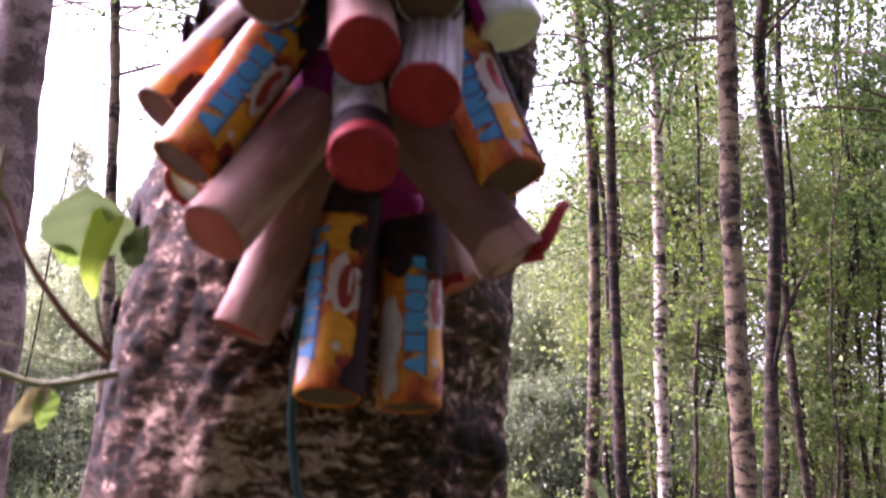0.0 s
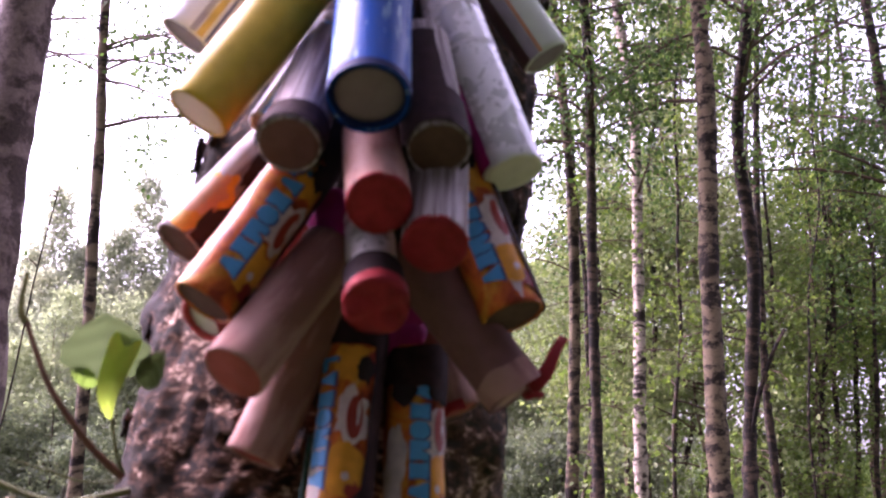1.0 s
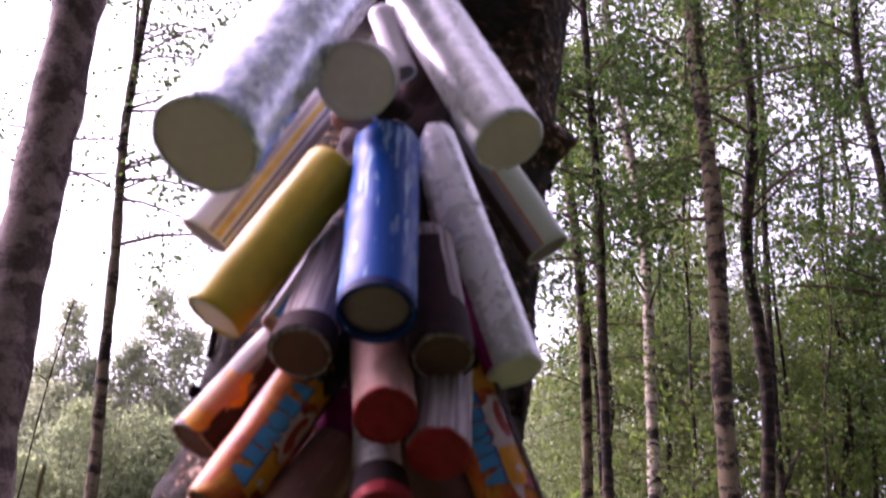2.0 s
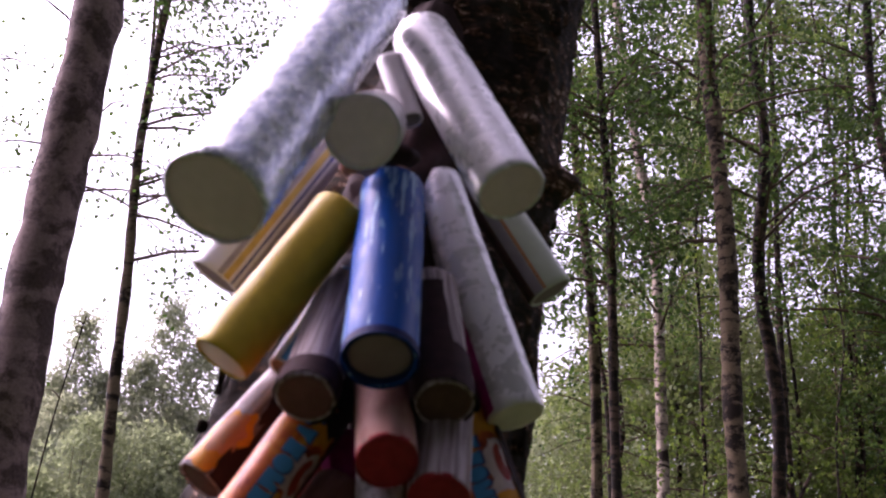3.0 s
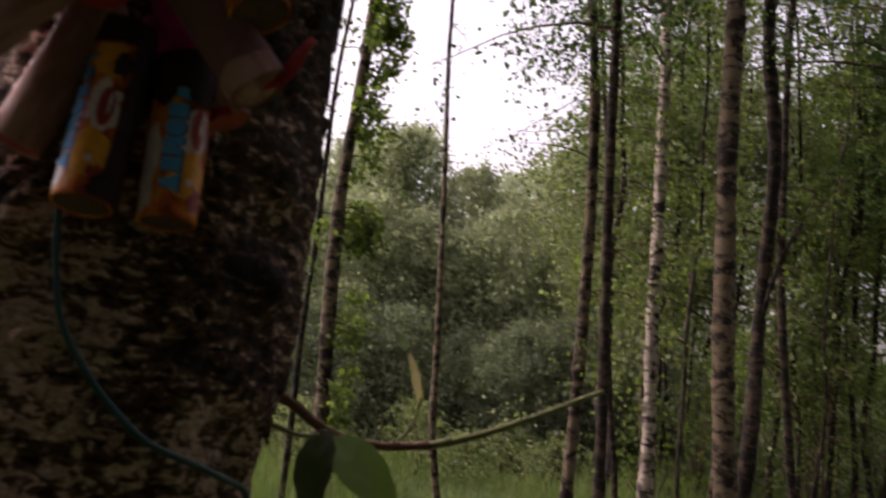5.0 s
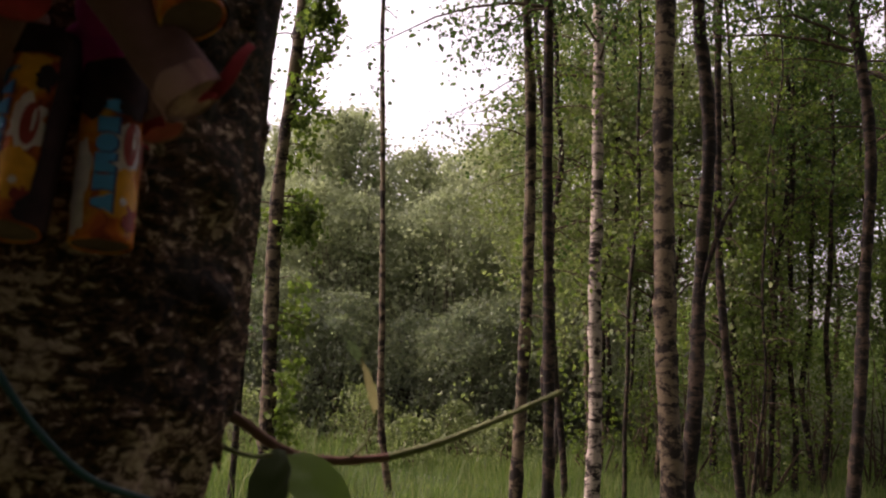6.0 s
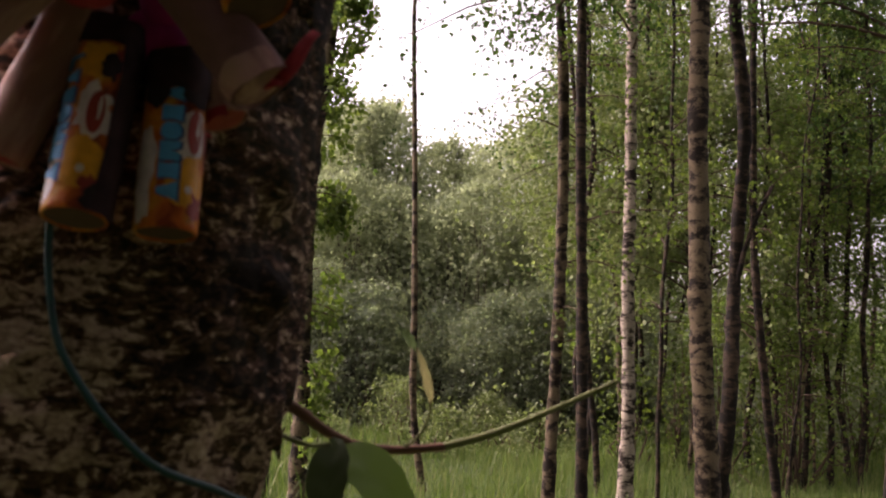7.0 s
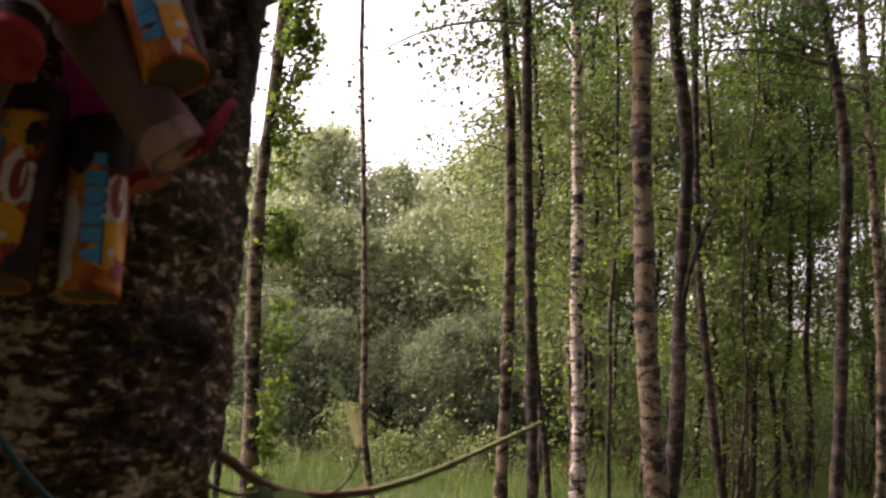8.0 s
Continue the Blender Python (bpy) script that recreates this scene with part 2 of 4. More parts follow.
STRIPE_BLUE = plain("navy_print", (0.05, 0.06, 0.18), 0.45)
MAGENTA = plain("crumpled_magenta_tissue", (0.27, 0.010, 0.12), 0.7, grain=70, amount=0.45, bumps=0.6)
PRINT_BLUE = plain("sky_blue_print", (0.06, 0.28, 0.57), 0.45, amount=0.15, spec=0.2)
PRINT_RED = plain("dark_red_print", (0.26, 0.03, 0.02), 0.45, spec=0.2)
PRINT_WHITE = plain("white_print", (0.50, 0.40, 0.37), 0.4, grain=140, amount=0.4, spec=0.2)
PRINT_YELLOW = plain("golden_print", (0.60, 0.245, 0.012), 0.45, grain=200, amount=0.3, spec=0.2)
SCORCH = plain("scorched_paper", (0.028, 0.016, 0.018), 0.85, spec=0.15)
BURNT = plain("burnt_brown_paper", (0.030, 0.013, 0.014), 0.8, grain=140, amount=0.5, spec=0.12)
CABLE = plain("dark_green_wire_sheath", (0.004, 0.04, 0.042), 0.4)


def flame_material():
    """Printed flames: orange, yellow and deep red in soft tongues."""
    m, n, l, b = shader("flame_print", 0.45)
    b.inputs["Specular IOR Level"].default_value = 0.2
    v = coords(n, l, (1, 1, 0.7))
    f = noise_node(n, l, v, 62, 4, 0.55, 1.0)
    g = noise_node(n, l, v, 300, 3)
    c = ramp(n, l, f, [(0.30, (0.06, 0.012, 0.008)), (0.40, (0.30, 0.04, 0.012)), (0.50, (0.54, 0.11, 0.010)), (0.63, (0.60, 0.23, 0.015)), (0.78, (0.62, 0.43, 0.18))])
    d = ramp(n, l, g, [(0.3, (0.75, 0.75, 0.75)), (0.7, (1, 1, 1))])
    l.new(mix(n, l, 1.0, c, d, "MULTIPLY"), b.inputs["Base Color"])
    bump(n, l, b, g, 0.15, 0.001)
    return m


FLAME = flame_material()
LEAF_BIG = leaf_material("broad_leaf_green", [(0.0, (0.10, 0.15, 0.045)), (1.0, (0.15, 0.22, 0.06))], 0.5)
LEAF_DULL = leaf_material("dull_leaf_green", [(0.0, (0.085, 0.115, 0.075)), (1.0, (0.11, 0.14, 0.09))], 0.3)
LEAF_DEEP = leaf_material("deep_green_leaf", [(0.0, (0.05, 0.07, 0.034)), (1.0, (0.07, 0.095, 0.042))], 0.12)
LEAF_LIME = leaf_material("yellow_green_leaf", [(0.0, (0.30, 0.39, 0.07)), (1.0, (0.34, 0.43, 0.10))], 0.6)
LEAF_DRY = leaf_material("dry_leaf_buff", [(0.0, (0.27, 0.215, 0.15)), (1.0, (0.35, 0.29, 0.21))], 0.3)
STEM_GREEN = plain("green_stem", (0.12, 0.13, 0.04), 0.6, grain=90)
STEM_RED = plain("reddish_stem", (0.13, 0.06, 0.035), 0.65, grain=90)


# ---- mesh helpers ----
def link(name, verts, faces, material, parent=None, label="", smooth=True):
    """Links one mesh object, under a parent where one is given."""
    me = bpy.data.meshes.new(name)
    me.from_pydata([tuple(v) for v in verts], [], faces)
    me.materials.append(material)
    if smooth:
        me.polygons.foreach_set("use_smooth", np.ones(len(me.polygons), dtype=bool))
    me.update()
    ob = new(name, me)
    if parent is not None:
        ob.parent = parent
    if label:
        ob["label"] = label
    return ob


class Heap:
    """Gathers vertices and faces for one mesh."""

    def __init__(self):
        self.v, self.f, self.n = [], [], 0

    def add(self, verts, faces):
        self.v.append(np.asarray(verts, float).reshape(-1, 3))
        self.f.extend([tuple(int(i) + self.n for i in q) for q in faces])
        self.n += len(self.v[-1])

    def verts(self):
        return np.concatenate(self.v) if self.v else np.zeros((0, 3))

    def pipe(self, pts, radii, sides=6, rough=0.0, caps=True):
        """A tapered round limb through the points."""
        pts = np.asarray(pts, float)
        k = len(pts)
        tan = np.gradient(pts, axis=0)
        tan /= np.linalg.norm(tan, axis=1)[:, None] + 1e-9
        ref = np.array([0.0, 1.0, 0.0]) if abs(tan[0, 1]) < 0.8 else np.array([1.0, 0, 0])
        u = np.cross(tan, ref)
        u /= np.linalg.norm(u, axis=1)[:, None] + 1e-9
        w = np.cross(tan, u)
        a = np.arange(sides) / sides * 2 * math.pi
        r = np.asarray(radii, float)[:, None] * (1 + rough * rng.normal(size=(k, sides)))
        ring = pts[:, None, :] + r[..., None] * (np.cos(a)[None, :, None] * u[:, None, :] + np.sin(a)[None, :, None] * w[:, None, :])
        faces = []
        for i in range(k - 1):
            for j in range(sides):
                jj = (j + 1) % sides
                faces.append((i * sides + j, i * sides + jj, (i + 1) * sides + jj, (i + 1) * sides + j))
        if caps:
            faces.append(tuple(range(sides))[::-1])
            faces.append(tuple((k - 1) * sides + j for j in range(sides)))
        self.add(ring, faces)


def leaf_mesh(name, centres, size, material, parent=None, label="", droop=0.5, spread=0.35):
    """Many small folded leaves, each of four corners, at the given places."""
    c = np.asarray(centres, float)
    k = len(c)
    s = size * (1 + spread * rng.uniform(-1, 1, k))
    d = rng.normal(size=(k, 3))
    d[:, 2] -= droop
    d /= np.linalg.norm(d, axis=1)[:, None]
    e = np.cross(d, rng.normal(size=(k, 3)))
    e /= np.linalg.norm(e, axis=1)[:, None] + 1e-9
    nrm = np.cross(d, e)
    a = c
    t = c + d * s[:, None]
    m1 = c + d * (0.42 * s)[:, None] + e * (0.36 * s)[:, None] + nrm * (0.10 * s)[:, None]
    m2 = c + d * (0.42 * s)[:, None] - e * (0.36 * s)[:, None] + nrm * (0.10 * s)[:, None]
    v = np.stack([a, m1, t, m2], 1).reshape(-1, 3)
    me = bpy.data.meshes.new(name)
    me.vertices.add(4 * k)
    me.vertices.foreach_set("co", v.ravel())
    me.loops.add(4 * k)
    me.loops.foreach_set("vertex_index", np.arange(4 * k, dtype=np.int32))
    me.polygons.add(k)
    me.polygons.foreach_set("loop_start", np.arange(0, 4 * k, 4, dtype=np.int32))
    me.update(calc_edges=True)
    me.materials.append(material)
    ob = new(name, me)
    if parent is not None:
        ob.parent = parent
    if label:
        ob["label"] = label
    return ob


def empty(name, place=(0, 0, 0)):
    ob = new(name)
    ob.location = place
    ob.empty_display_size = 0.1
    return ob


# Near-black brown stands for the shade in the gaps between the tubes.
GAP_DARK = plain("gap_core_dark", (0.035, 0.018, 0.018), 0.9, grain=60, amount=0.5, bumps=0.7)


# ---- ground ----
def ground_height(x, y):
    return 0.05 * np.sin(x * 0.7 + 1.3) * np.cos(y * 0.5) + 0.02 * np.sin(x * 2.1 + y * 1.7)


def make_ground():
    """One sheet, fine near the trees and coarse out to the horizon."""
    steps = np.concatenate([-np.geomspace(3000, 32, 14), np.linspace(-30, 30, 81), np.geomspace(32, 3000, 14)])
    k = len(steps)
    xx, yy = np.meshgrid(steps, steps + 6.0)
    fade = np.clip(1.5 - np.hypot(xx, yy - 6) / 40, 0, 1)
    zz = ground_height(xx, yy) * fade
    v = np.stack([xx, yy, zz], -1).reshape(-1, 3)
    f = [(j * k + i, j * k + i + 1, (j + 1) * k + i + 1, (j + 1) * k + i) for j in range(k - 1) for i in range(k - 1)]
    tagged(link("ground", v, f, SOIL), "grassy green woodland floor reaching the horizon", "ground", kind="structure")


make_ground()


def make_grass():
    """Tall meadow grass as bent blades."""
    def field(k, x0, x1, y0, y1, h0, h1, w):
        x, y = rng.uniform(x0, x1, k), rng.uniform(y0, y1, k)
        clump = 0.6 + 0.5 * np.sin(x * 1.9 + 0.7 * y) * np.sin(y * 1.3 + 2) + 0.2 * rng.normal(size=k)
        h = rng.uniform(h0, h1, k) * np.clip(clump, 0.35, 1.4)
        a, lean = rng.uniform(0, 6.283, k), rng.uniform(0.1, 0.6, k) * h
        base = np.stack([x, y, ground_height(x, y) - 0.02], 1)
        bend = np.stack([np.cos(a) * lean, np.sin(a) * lean, np.zeros(k)], 1)
        up = np.stack([np.zeros(k), np.zeros(k), h], 1)
        side = np.stack([-np.sin(a), np.cos(a), np.zeros(k)], 1) * w
        return np.stack([base - side, base + side, base + up * 0.6 + bend * 0.35 + side * 0.7, base + up * 0.6 + bend * 0.35 - side * 0.7, base + up * 0.95 + bend], 1)
    blades = np.concatenate([
        field(14000, -5, 7, 3.5, 8, 0.2, 0.42, 0.003),
        field(52000, -7, 10, 8, 13, 0.18, 0.42, 0.004),
        field(36000, -11, 13, 13, 19, 0.2, 0.45, 0.007),
        field(6000, -6, -1, 3, 12, 0.4, 0.9, 0.006),
        field(20000, -5, 5.5, -3, 4, 0.18, 0.42, 0.008)])
    k = len(blades)
    me = bpy.data.meshes.new("grass")
    me.vertices.add(5 * k)
    me.vertices.foreach_set("co", blades.reshape(-1))
    idx = np.arange(k)[:, None] * 5
    me.loops.add(7 * k)
    me.loops.foreach_set("vertex_index", (idx + np.array([[0, 1, 2, 3, 3, 2, 4]])).astype(np.int32).ravel())
    me.polygons.add(2 * k)
    me.polygons.foreach_set("loop_start", (np.arange(k)[:, None] * 7 + np.array([[0, 4]])).astype(np.int32).ravel())
    me.update(calc_edges=True)
    me.materials.append(GRASS)
    tagged(new("grass", me), "tall fresh green meadow grass between the birches", "grass", kind="stuff")


make_grass()


# ---- trees ----
def stem_line(height, lean, bow, wobble, steps):
    """The line of a stem from its foot: a lean, a bow and a slow wobble."""
    z = np.linspace(0, height, steps)
    u = z / height
    ph = rng.uniform(0, 6.283, 4)
    x = lean * z + bow * 4 * u * (1 - u) + wobble * (np.sin(z * 1.7 + ph[0]) + 0.5 * np.sin(z * 3.9 + ph[1])) * np.minimum(1, z)
    y = wobble * (np.sin(z * 1.4 + ph[2]) + 0.5 * np.sin(z * 3.1 + ph[3])) * np.minimum(1, z)
    return np.stack([x, y, z], 1)


def at_height(line, z):
    return np.array([np.interp(z, line[:, 2], line[:, i]) for i in range(3)])


def crown_on(line, height, low, limbs, reach, leaves, twigs=4, rise=0.55, droop=0.5, side=None, jitter=0.15):
    """Limbs and twigs along a stem, and the places of the leaves on them."""
    wood, spots = Heap(), []
    for _ in range(limbs):
        z = low + (height * 0.99 - low) * rng.uniform(0, 1) ** 0.9
        start = at_height(line, z)
        az = rng.uniform(0, 6.283) if side is None else rng.normal(side, 0.7)
        run = reach * rng.uniform(0.45, 1.0) * (1 - 0.55 * (z - low) / max(height - low, 0.1))
        up = rise * rng.uniform(0.3, 1.3)
        u = np.linspace(0, 1, 6)
        out = np.stack([np.cos(az) * run * u, np.sin(az) * run * u, run * (up * u - droop * u ** 2)], 1)
        pts = start + out + rng.normal(scale=0.02 * run, size=out.shape) * u[:, None]
        wood.pipe(pts, np.linspace(0.006 + 0.007 * run, 0.002, 6), 3, caps=False)
        for _ in range(twigs):
            s = rng.uniform(0.3, 1.0)
            b = start + np.array([np.interp(s, u, out[:, i]) for i in range(3)])
            d = rng.normal(size=3) * 0.5
            d[2] -= 0.35
            t = b + d * run * 0.5
            wood.pipe([b, t], [0.003, 0.001], 3, caps=False)
            k = max(2, int(leaves * rng.uniform(0.6, 1.4)))
            w = rng.uniform(0, 1, k)[:, None]
            spots.append(b + (t - b) * w + rng.normal(scale=jitter, size=(k, 3)))
    return wood, np.concatenate(spots) if spots else np.zeros((0, 3))


def birch(x, y, radius, height=10.0, lean=0.0, bow=0.0, wobble=0.02, bark=None, low=3.0, limbs=22, reach=1.3, leaves=14, twigs=4,
          leaf=0.045, label="slender birch with banded bark and light green leaves", rough=0.055, leaf_mat=None, side=None, stub=None, bends=None, fine_steps=12, name="birch_tree", jitter=0.085):
    tree = empty(name, (x, y, 0))
    line = stem_line(height, lean, bow, wobble, 40)
    if bends:
        zz, xx = zip(*bends)
        smooth = np.interp(np.linspace(0, height, 121), zz, xx)
        smooth = np.convolve(np.pad(smooth, 4, "edge"), np.ones(9) / 9, "valid")
        line[:, 0] = np.interp(line[:, 2], np.linspace(0, height, 121), smooth) - x
    line[0, 2] = -0.1
    h = Heap()
    u = line[:, 2] / height
    rad = radius * np.clip(1.0 - 0.55 * np.clip(u, 0, 1), 0.3, 1) * (1 + 0.35 * np.exp(-np.clip(line[:, 2], 0, 9) * 5))
    fine_z = np.linspace(line[0, 2], height, int(height * fine_steps))
    fine = np.stack([np.interp(fine_z, line[:, 2], line[:, i]) for i in range(3)], 1)
    h.pipe(fine, np.interp(fine_z, line[:, 2], rad) * (1 + rough * 1.2 * rng.normal(size=len(fine_z))), 10, rough)
    if stub:
        z0, dx, dz, r = stub
        s = at_height(line, z0)
        w = np.linspace(0, 1, 6)
        h.pipe(np.stack([s[0] + dx * (0.35 * w + 0.65 * w ** 2), s[1] - 0.03 * w, s[2] + dz * w ** 0.85], 1), r * (1 - 0.45 * w), 7, 0.06)
    link("trunk", h.verts(), h.f, bark or BIRCH, tree)
    wood, spots = crown_on(line, height, low, limbs, reach, leaves, twigs, side=side, jitter=jitter)
    if wood.n:
        tagged(link("branchwork", wood.verts(), wood.f, TWIG, tree), kind="stuff")
        tagged(leaf_mesh("crown", spots, leaf, leaf_mat or LEAF, tree), kind="stuff")
    tagged(tree, label, "tree", "birches of the wood")
    return tree


# birches on the sunny side, each where it stands
birch(1.545, 7.0, 0.079, 12, -0.006, 0.02, 0.012, BIRCH, low=4.2, limbs=50, leaves=48, reach=1.9, stub=(5.35, -0.78, 0.5, 0.014), label="stout birch with pale bark and black bands", bends=((0, 1.66), (0.6, 1.635), (1.2, 1.59), (1.7, 1.565), (2.4, 1.54), (3.0, 1.517), (4.15, 1.525), (4.6, 1.505), (5.2, 1.45), (6.2, 1.42), (12, 1.2)))
birch(1.76, 7.8, 0.060, 11, 0.024, 0.16, 0.055, BIRCH_DARK, low=4.2, limbs=50, leaves=48, reach=1.9, stub=(1.78, 0.27, 0.95, 0.024),
      label="dark crooked birch with a thin broken side stem", bends=((0, 1.86), (0.5, 1.896), (1.2, 1.947), (1.8, 1.98), (2.4, 2.012), (2.9, 2.045), (3.4, 2.035), (3.8, 1.97), (4.2, 1.905), (4.65, 1.955), (5.4, 2.042), (6.0, 2.006), (6.8, 1.97), (11, 2.1)))
birch(1.37, 9.5, 0.066, 11, -0.012, 0.10, 0.03, BIRCH_WHITE, low=3.8, limbs=40, leaves=46, reach=1.6, label="straight birch with the whitest bark of the row", bends=((0, 1.45), (0.8, 1.478), (1.3, 1.464), (2.2, 1.428), (2.8, 1.443), (3.6, 1.434), (4.5, 1.42), (5.2, 1.385), (5.9, 1.258), (6.5, 1.152), (11, 0.7)))
birch(0.60, 8.0, 0.052, 10, 0.0, 0.14, 0.04, BIRCH, low=1.3, limbs=46, reach=0.7, leaves=18, side=0.1, leaf_mat=LEAF_FRESH, label="slim leaning birch with leafy shoots on its stem", bends=((0, 0.665), (1.0, 0.695), (1.7, 0.715), (2.8, 0.72), (3.6, 0.688), (4.4, 0.613), (5.3, 0.515), (10, 0.1)))
birch(0.80, 7.5, 0.045, 10, -0.022, 0.06, 0.012, BIRCH_DARK, low=3.9, limbs=76, leaves=44, reach=1.5, label="slim dark birch beside a leaning one", bends=((0, 0.88), (0.7, 0.867), (1.4, 0.855), (2.1, 0.824), (3.0, 0.789), (3.8, 0.775), (4.7, 0.745), (6.25, 0.635), (11, 0.3)))
birch(-0.53, 10.5, 0.037, 6.4, -0.022, -0.02, 0.03, BIRCH, low=4.2, limbs=6, reach=0.3, leaves=3, twigs=2, jitter=0.03, leaf=0.04, label="thin bare young birch standing alone in the meadow", bends=((0, -0.377), (0.55, -0.486), (0.94, -0.53), (1.7, -0.542), (2.6, -0.582), (3.9, -0.645), (4.8, -0.69), (5.9, -0.7), (6.4, -0.72)))
birch(-1.31, 8.0, 0.065, 9, 0.035, -0.14, 0.03, BIRCH, low=0.6, limbs=80, reach=0.42, leaves=18, leaf=0.055, side=0.0, jitter=0.04, leaf_mat=LEAF_FRESH, label="dark birch with leafy shoots down to the grass", bends=((0, -1.21), (0.8, -1.203), (1.5, -1.225), (2.25, -1.242), (2.9, -1.235), (3.2, -1.19), (3.6, -1.15), (4.2, -1.105), (9, -0.8)))
birch(-1.67, 9.0, 0.030, 7, 0.04, 0.0, 0.03, BIRCH_DARK, bends=((0, -1.66), (1.6, -1.63), (2.4, -1.58), (4.1, -1.54), (4.7, -1.47), (7, -1.3)), low=1.5, limbs=22, reach=0.7, leaves=8, label="thin leaning birch behind a darker one")
birch(3.08, 8.0, 0.053, 11, 0.012, 0.22, 0.05, BIRCH_DARK, low=3.5, limbs=44, leaves=34, reach=1.8, label="dark birch at the edge of the wood", bends=((0, 3.14), (0.6, 3.197), (1.0, 3.225), (1.6, 3.28), (2.2, 3.306), (2.9, 3.328), (3.4, 3.294), (3.9, 3.237), (4.5, 3.14), (5.2, 3.082), (5.9, 3.024), (7.0, 3.05), (11, 3.2)))
birch(3.80, 9.0, 0.046, 11, 0.02, 0.15, 0.04, BIRCH, low=3.3, limbs=34, leaves=26, reach=1.7, bends=((0, 3.95), (0.65, 3.967), (1.4, 3.99), (2.1, 3.987), (2.8, 3.972), (3.6, 3.985), (4.25, 3.913), (4.9, 3.876), (11, 3.6)))
birch(2.60, 9.0, 0.040, 9, -0.09, 0.06, 0.02, BIRCH_DARK, low=1.6, limbs=36, leaves=18, jitter=0.06, reach=1.0, leaf_mat=LEAF_FRESH, label="thin birch leaning towards its neighbours", bends=((0, 2.69), (0.3, 2.655), (0.9, 2.568), (1.6, 2.488), (2.2, 2.433), (4, 2.4), (9, 2.5)))
birch(1.34, 10.5, 0.034, 9, -0.09, 0.0, 0.02, BIRCH_DARK, low=1.8, limbs=24, reach=1.1, leaves=12)
birch(1.83, 10.0, 0.022, 8, 0.015, 0.0, 0.03, BIRCH_DARK, low=1.2, limbs=44, reach=0.9, leaves=20, jitter=0.06, leaf_mat=LEAF_FRESH, label="thin sapling birch with leaves low on its stem")
birch(3.79, 12.0, 0.034, 9, 0.05, 0.0, 0.03, BIRCH_DARK, low=0.9, limbs=40, reach=1.0, leaves=24, leaf=0.05, jitter=0.07, leaf_mat=LEAF_FRESH, label="slim birch with sprays of fresh leaves down its stem")
birch(4.10, 12.0, 0.036, 10, -0.02, 0.0, 0.03, BIRCH_DARK, low=1.0, limbs=40, reach=1.1, leaves=24, leaf=0.05, jitter=0.07, leaf_mat=LEAF_FRESH, label="slim birch with sprays of fresh leaves down its stem")
birch(3.55, 12.2, 0.029, 9, -0.04, 0.0, 0.03, BIRCH_DARK, low=0.9, limbs=40, reach=1.0, leaves=24, leaf=0.05, jitter=0.07, leaf_mat=LEAF_FRESH, label="slim birch with sprays of fresh leaves down its stem")
birch(4.6, 10.2, 0.040, 10, 0.01, 0.05, 0.03, BIRCH_WHITE, low=3.4, limbs=32, leaves=30, reach=1.5)
birch(4.35, 11.8, 0.035, 6.0, 0.01, 0.05, 0.03, BIRCH_DARK, low=3.3, limbs=42, reach=1.1, leaves=27, leaf=0.055, label="dark leafy young birch in the wood")
# the open side
birch(-1.40, 3.0, 0.098, 10, 0.002, 0.0, 0.015, BIRCH_GREY, low=5.6, limbs=14, reach=1.4, leaves=10, rough=0.04, label="dark grey birch close to the decorated one", bends=((0, -1.38), (1.98, -1.405), (2.4, -1.423), (2.9, -1.41), (3.4, -1.395), (10, -1.35)))
birch(-2.42, 6.5, 0.046, 9, -0.033, 0.0, 0.025, BIRCH, low=3.6, limbs=56, reach=1.4, leaves=46, leaf=0.04, jitter=0.11, side=0.2, stub=(4.75, -0.16, 1.6, 0.018), label="slim birch against the bright open sky", bends=((0, -2.36), (2.2, -2.465), (2.7, -2.515), (3.2, -2.538), (3.5, -2.537), (3.9, -2.575), (4.5, -2.635), (5.0, -2.615), (5.8, -2.59), (9, -2.5)))
birch(-3.08, 6.6, 0.038, 9, -0.02, 0.0, 0.03, BIRCH_DARK, low=4.0, limbs=16, reach=1.2, leaves=10)
birch(-4.3, 8.0, 0.040, 9, -0.11, 0.0, 0.03, BIRCH_DARK, low=3.5, limbs=16, reach=1.2, leaves=10)
birch(-3.54, 7.2, 0.010, 3.5, 0.135, 0.0, 0.02, BIRCH_DARK, low=2.6, limbs=3, reach=0.3, leaves=2, twigs=1, label="thin bent leafless sapling in the meadow", name="sapling")

# the wood behind the first row
for i in range(17):
    py = rng.uniform(11.5, 18.5)
    px = (1.7 + 9.0 * (i + rng.uniform(0, 1)) / 17) * py / 13
    # Crowns towards the middle get LEAF_PALE: haze put into their colour.
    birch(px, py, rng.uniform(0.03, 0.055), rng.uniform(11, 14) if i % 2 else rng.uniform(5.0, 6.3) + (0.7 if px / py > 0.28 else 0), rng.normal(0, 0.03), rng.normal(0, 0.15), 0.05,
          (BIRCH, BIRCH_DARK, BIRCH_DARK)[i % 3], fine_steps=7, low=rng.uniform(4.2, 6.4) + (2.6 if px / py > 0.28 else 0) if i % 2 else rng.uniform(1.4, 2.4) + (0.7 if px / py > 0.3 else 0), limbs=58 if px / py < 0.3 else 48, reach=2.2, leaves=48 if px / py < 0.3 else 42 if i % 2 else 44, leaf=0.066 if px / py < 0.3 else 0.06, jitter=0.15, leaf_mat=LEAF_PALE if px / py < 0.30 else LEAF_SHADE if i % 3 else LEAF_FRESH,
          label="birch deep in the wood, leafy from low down")
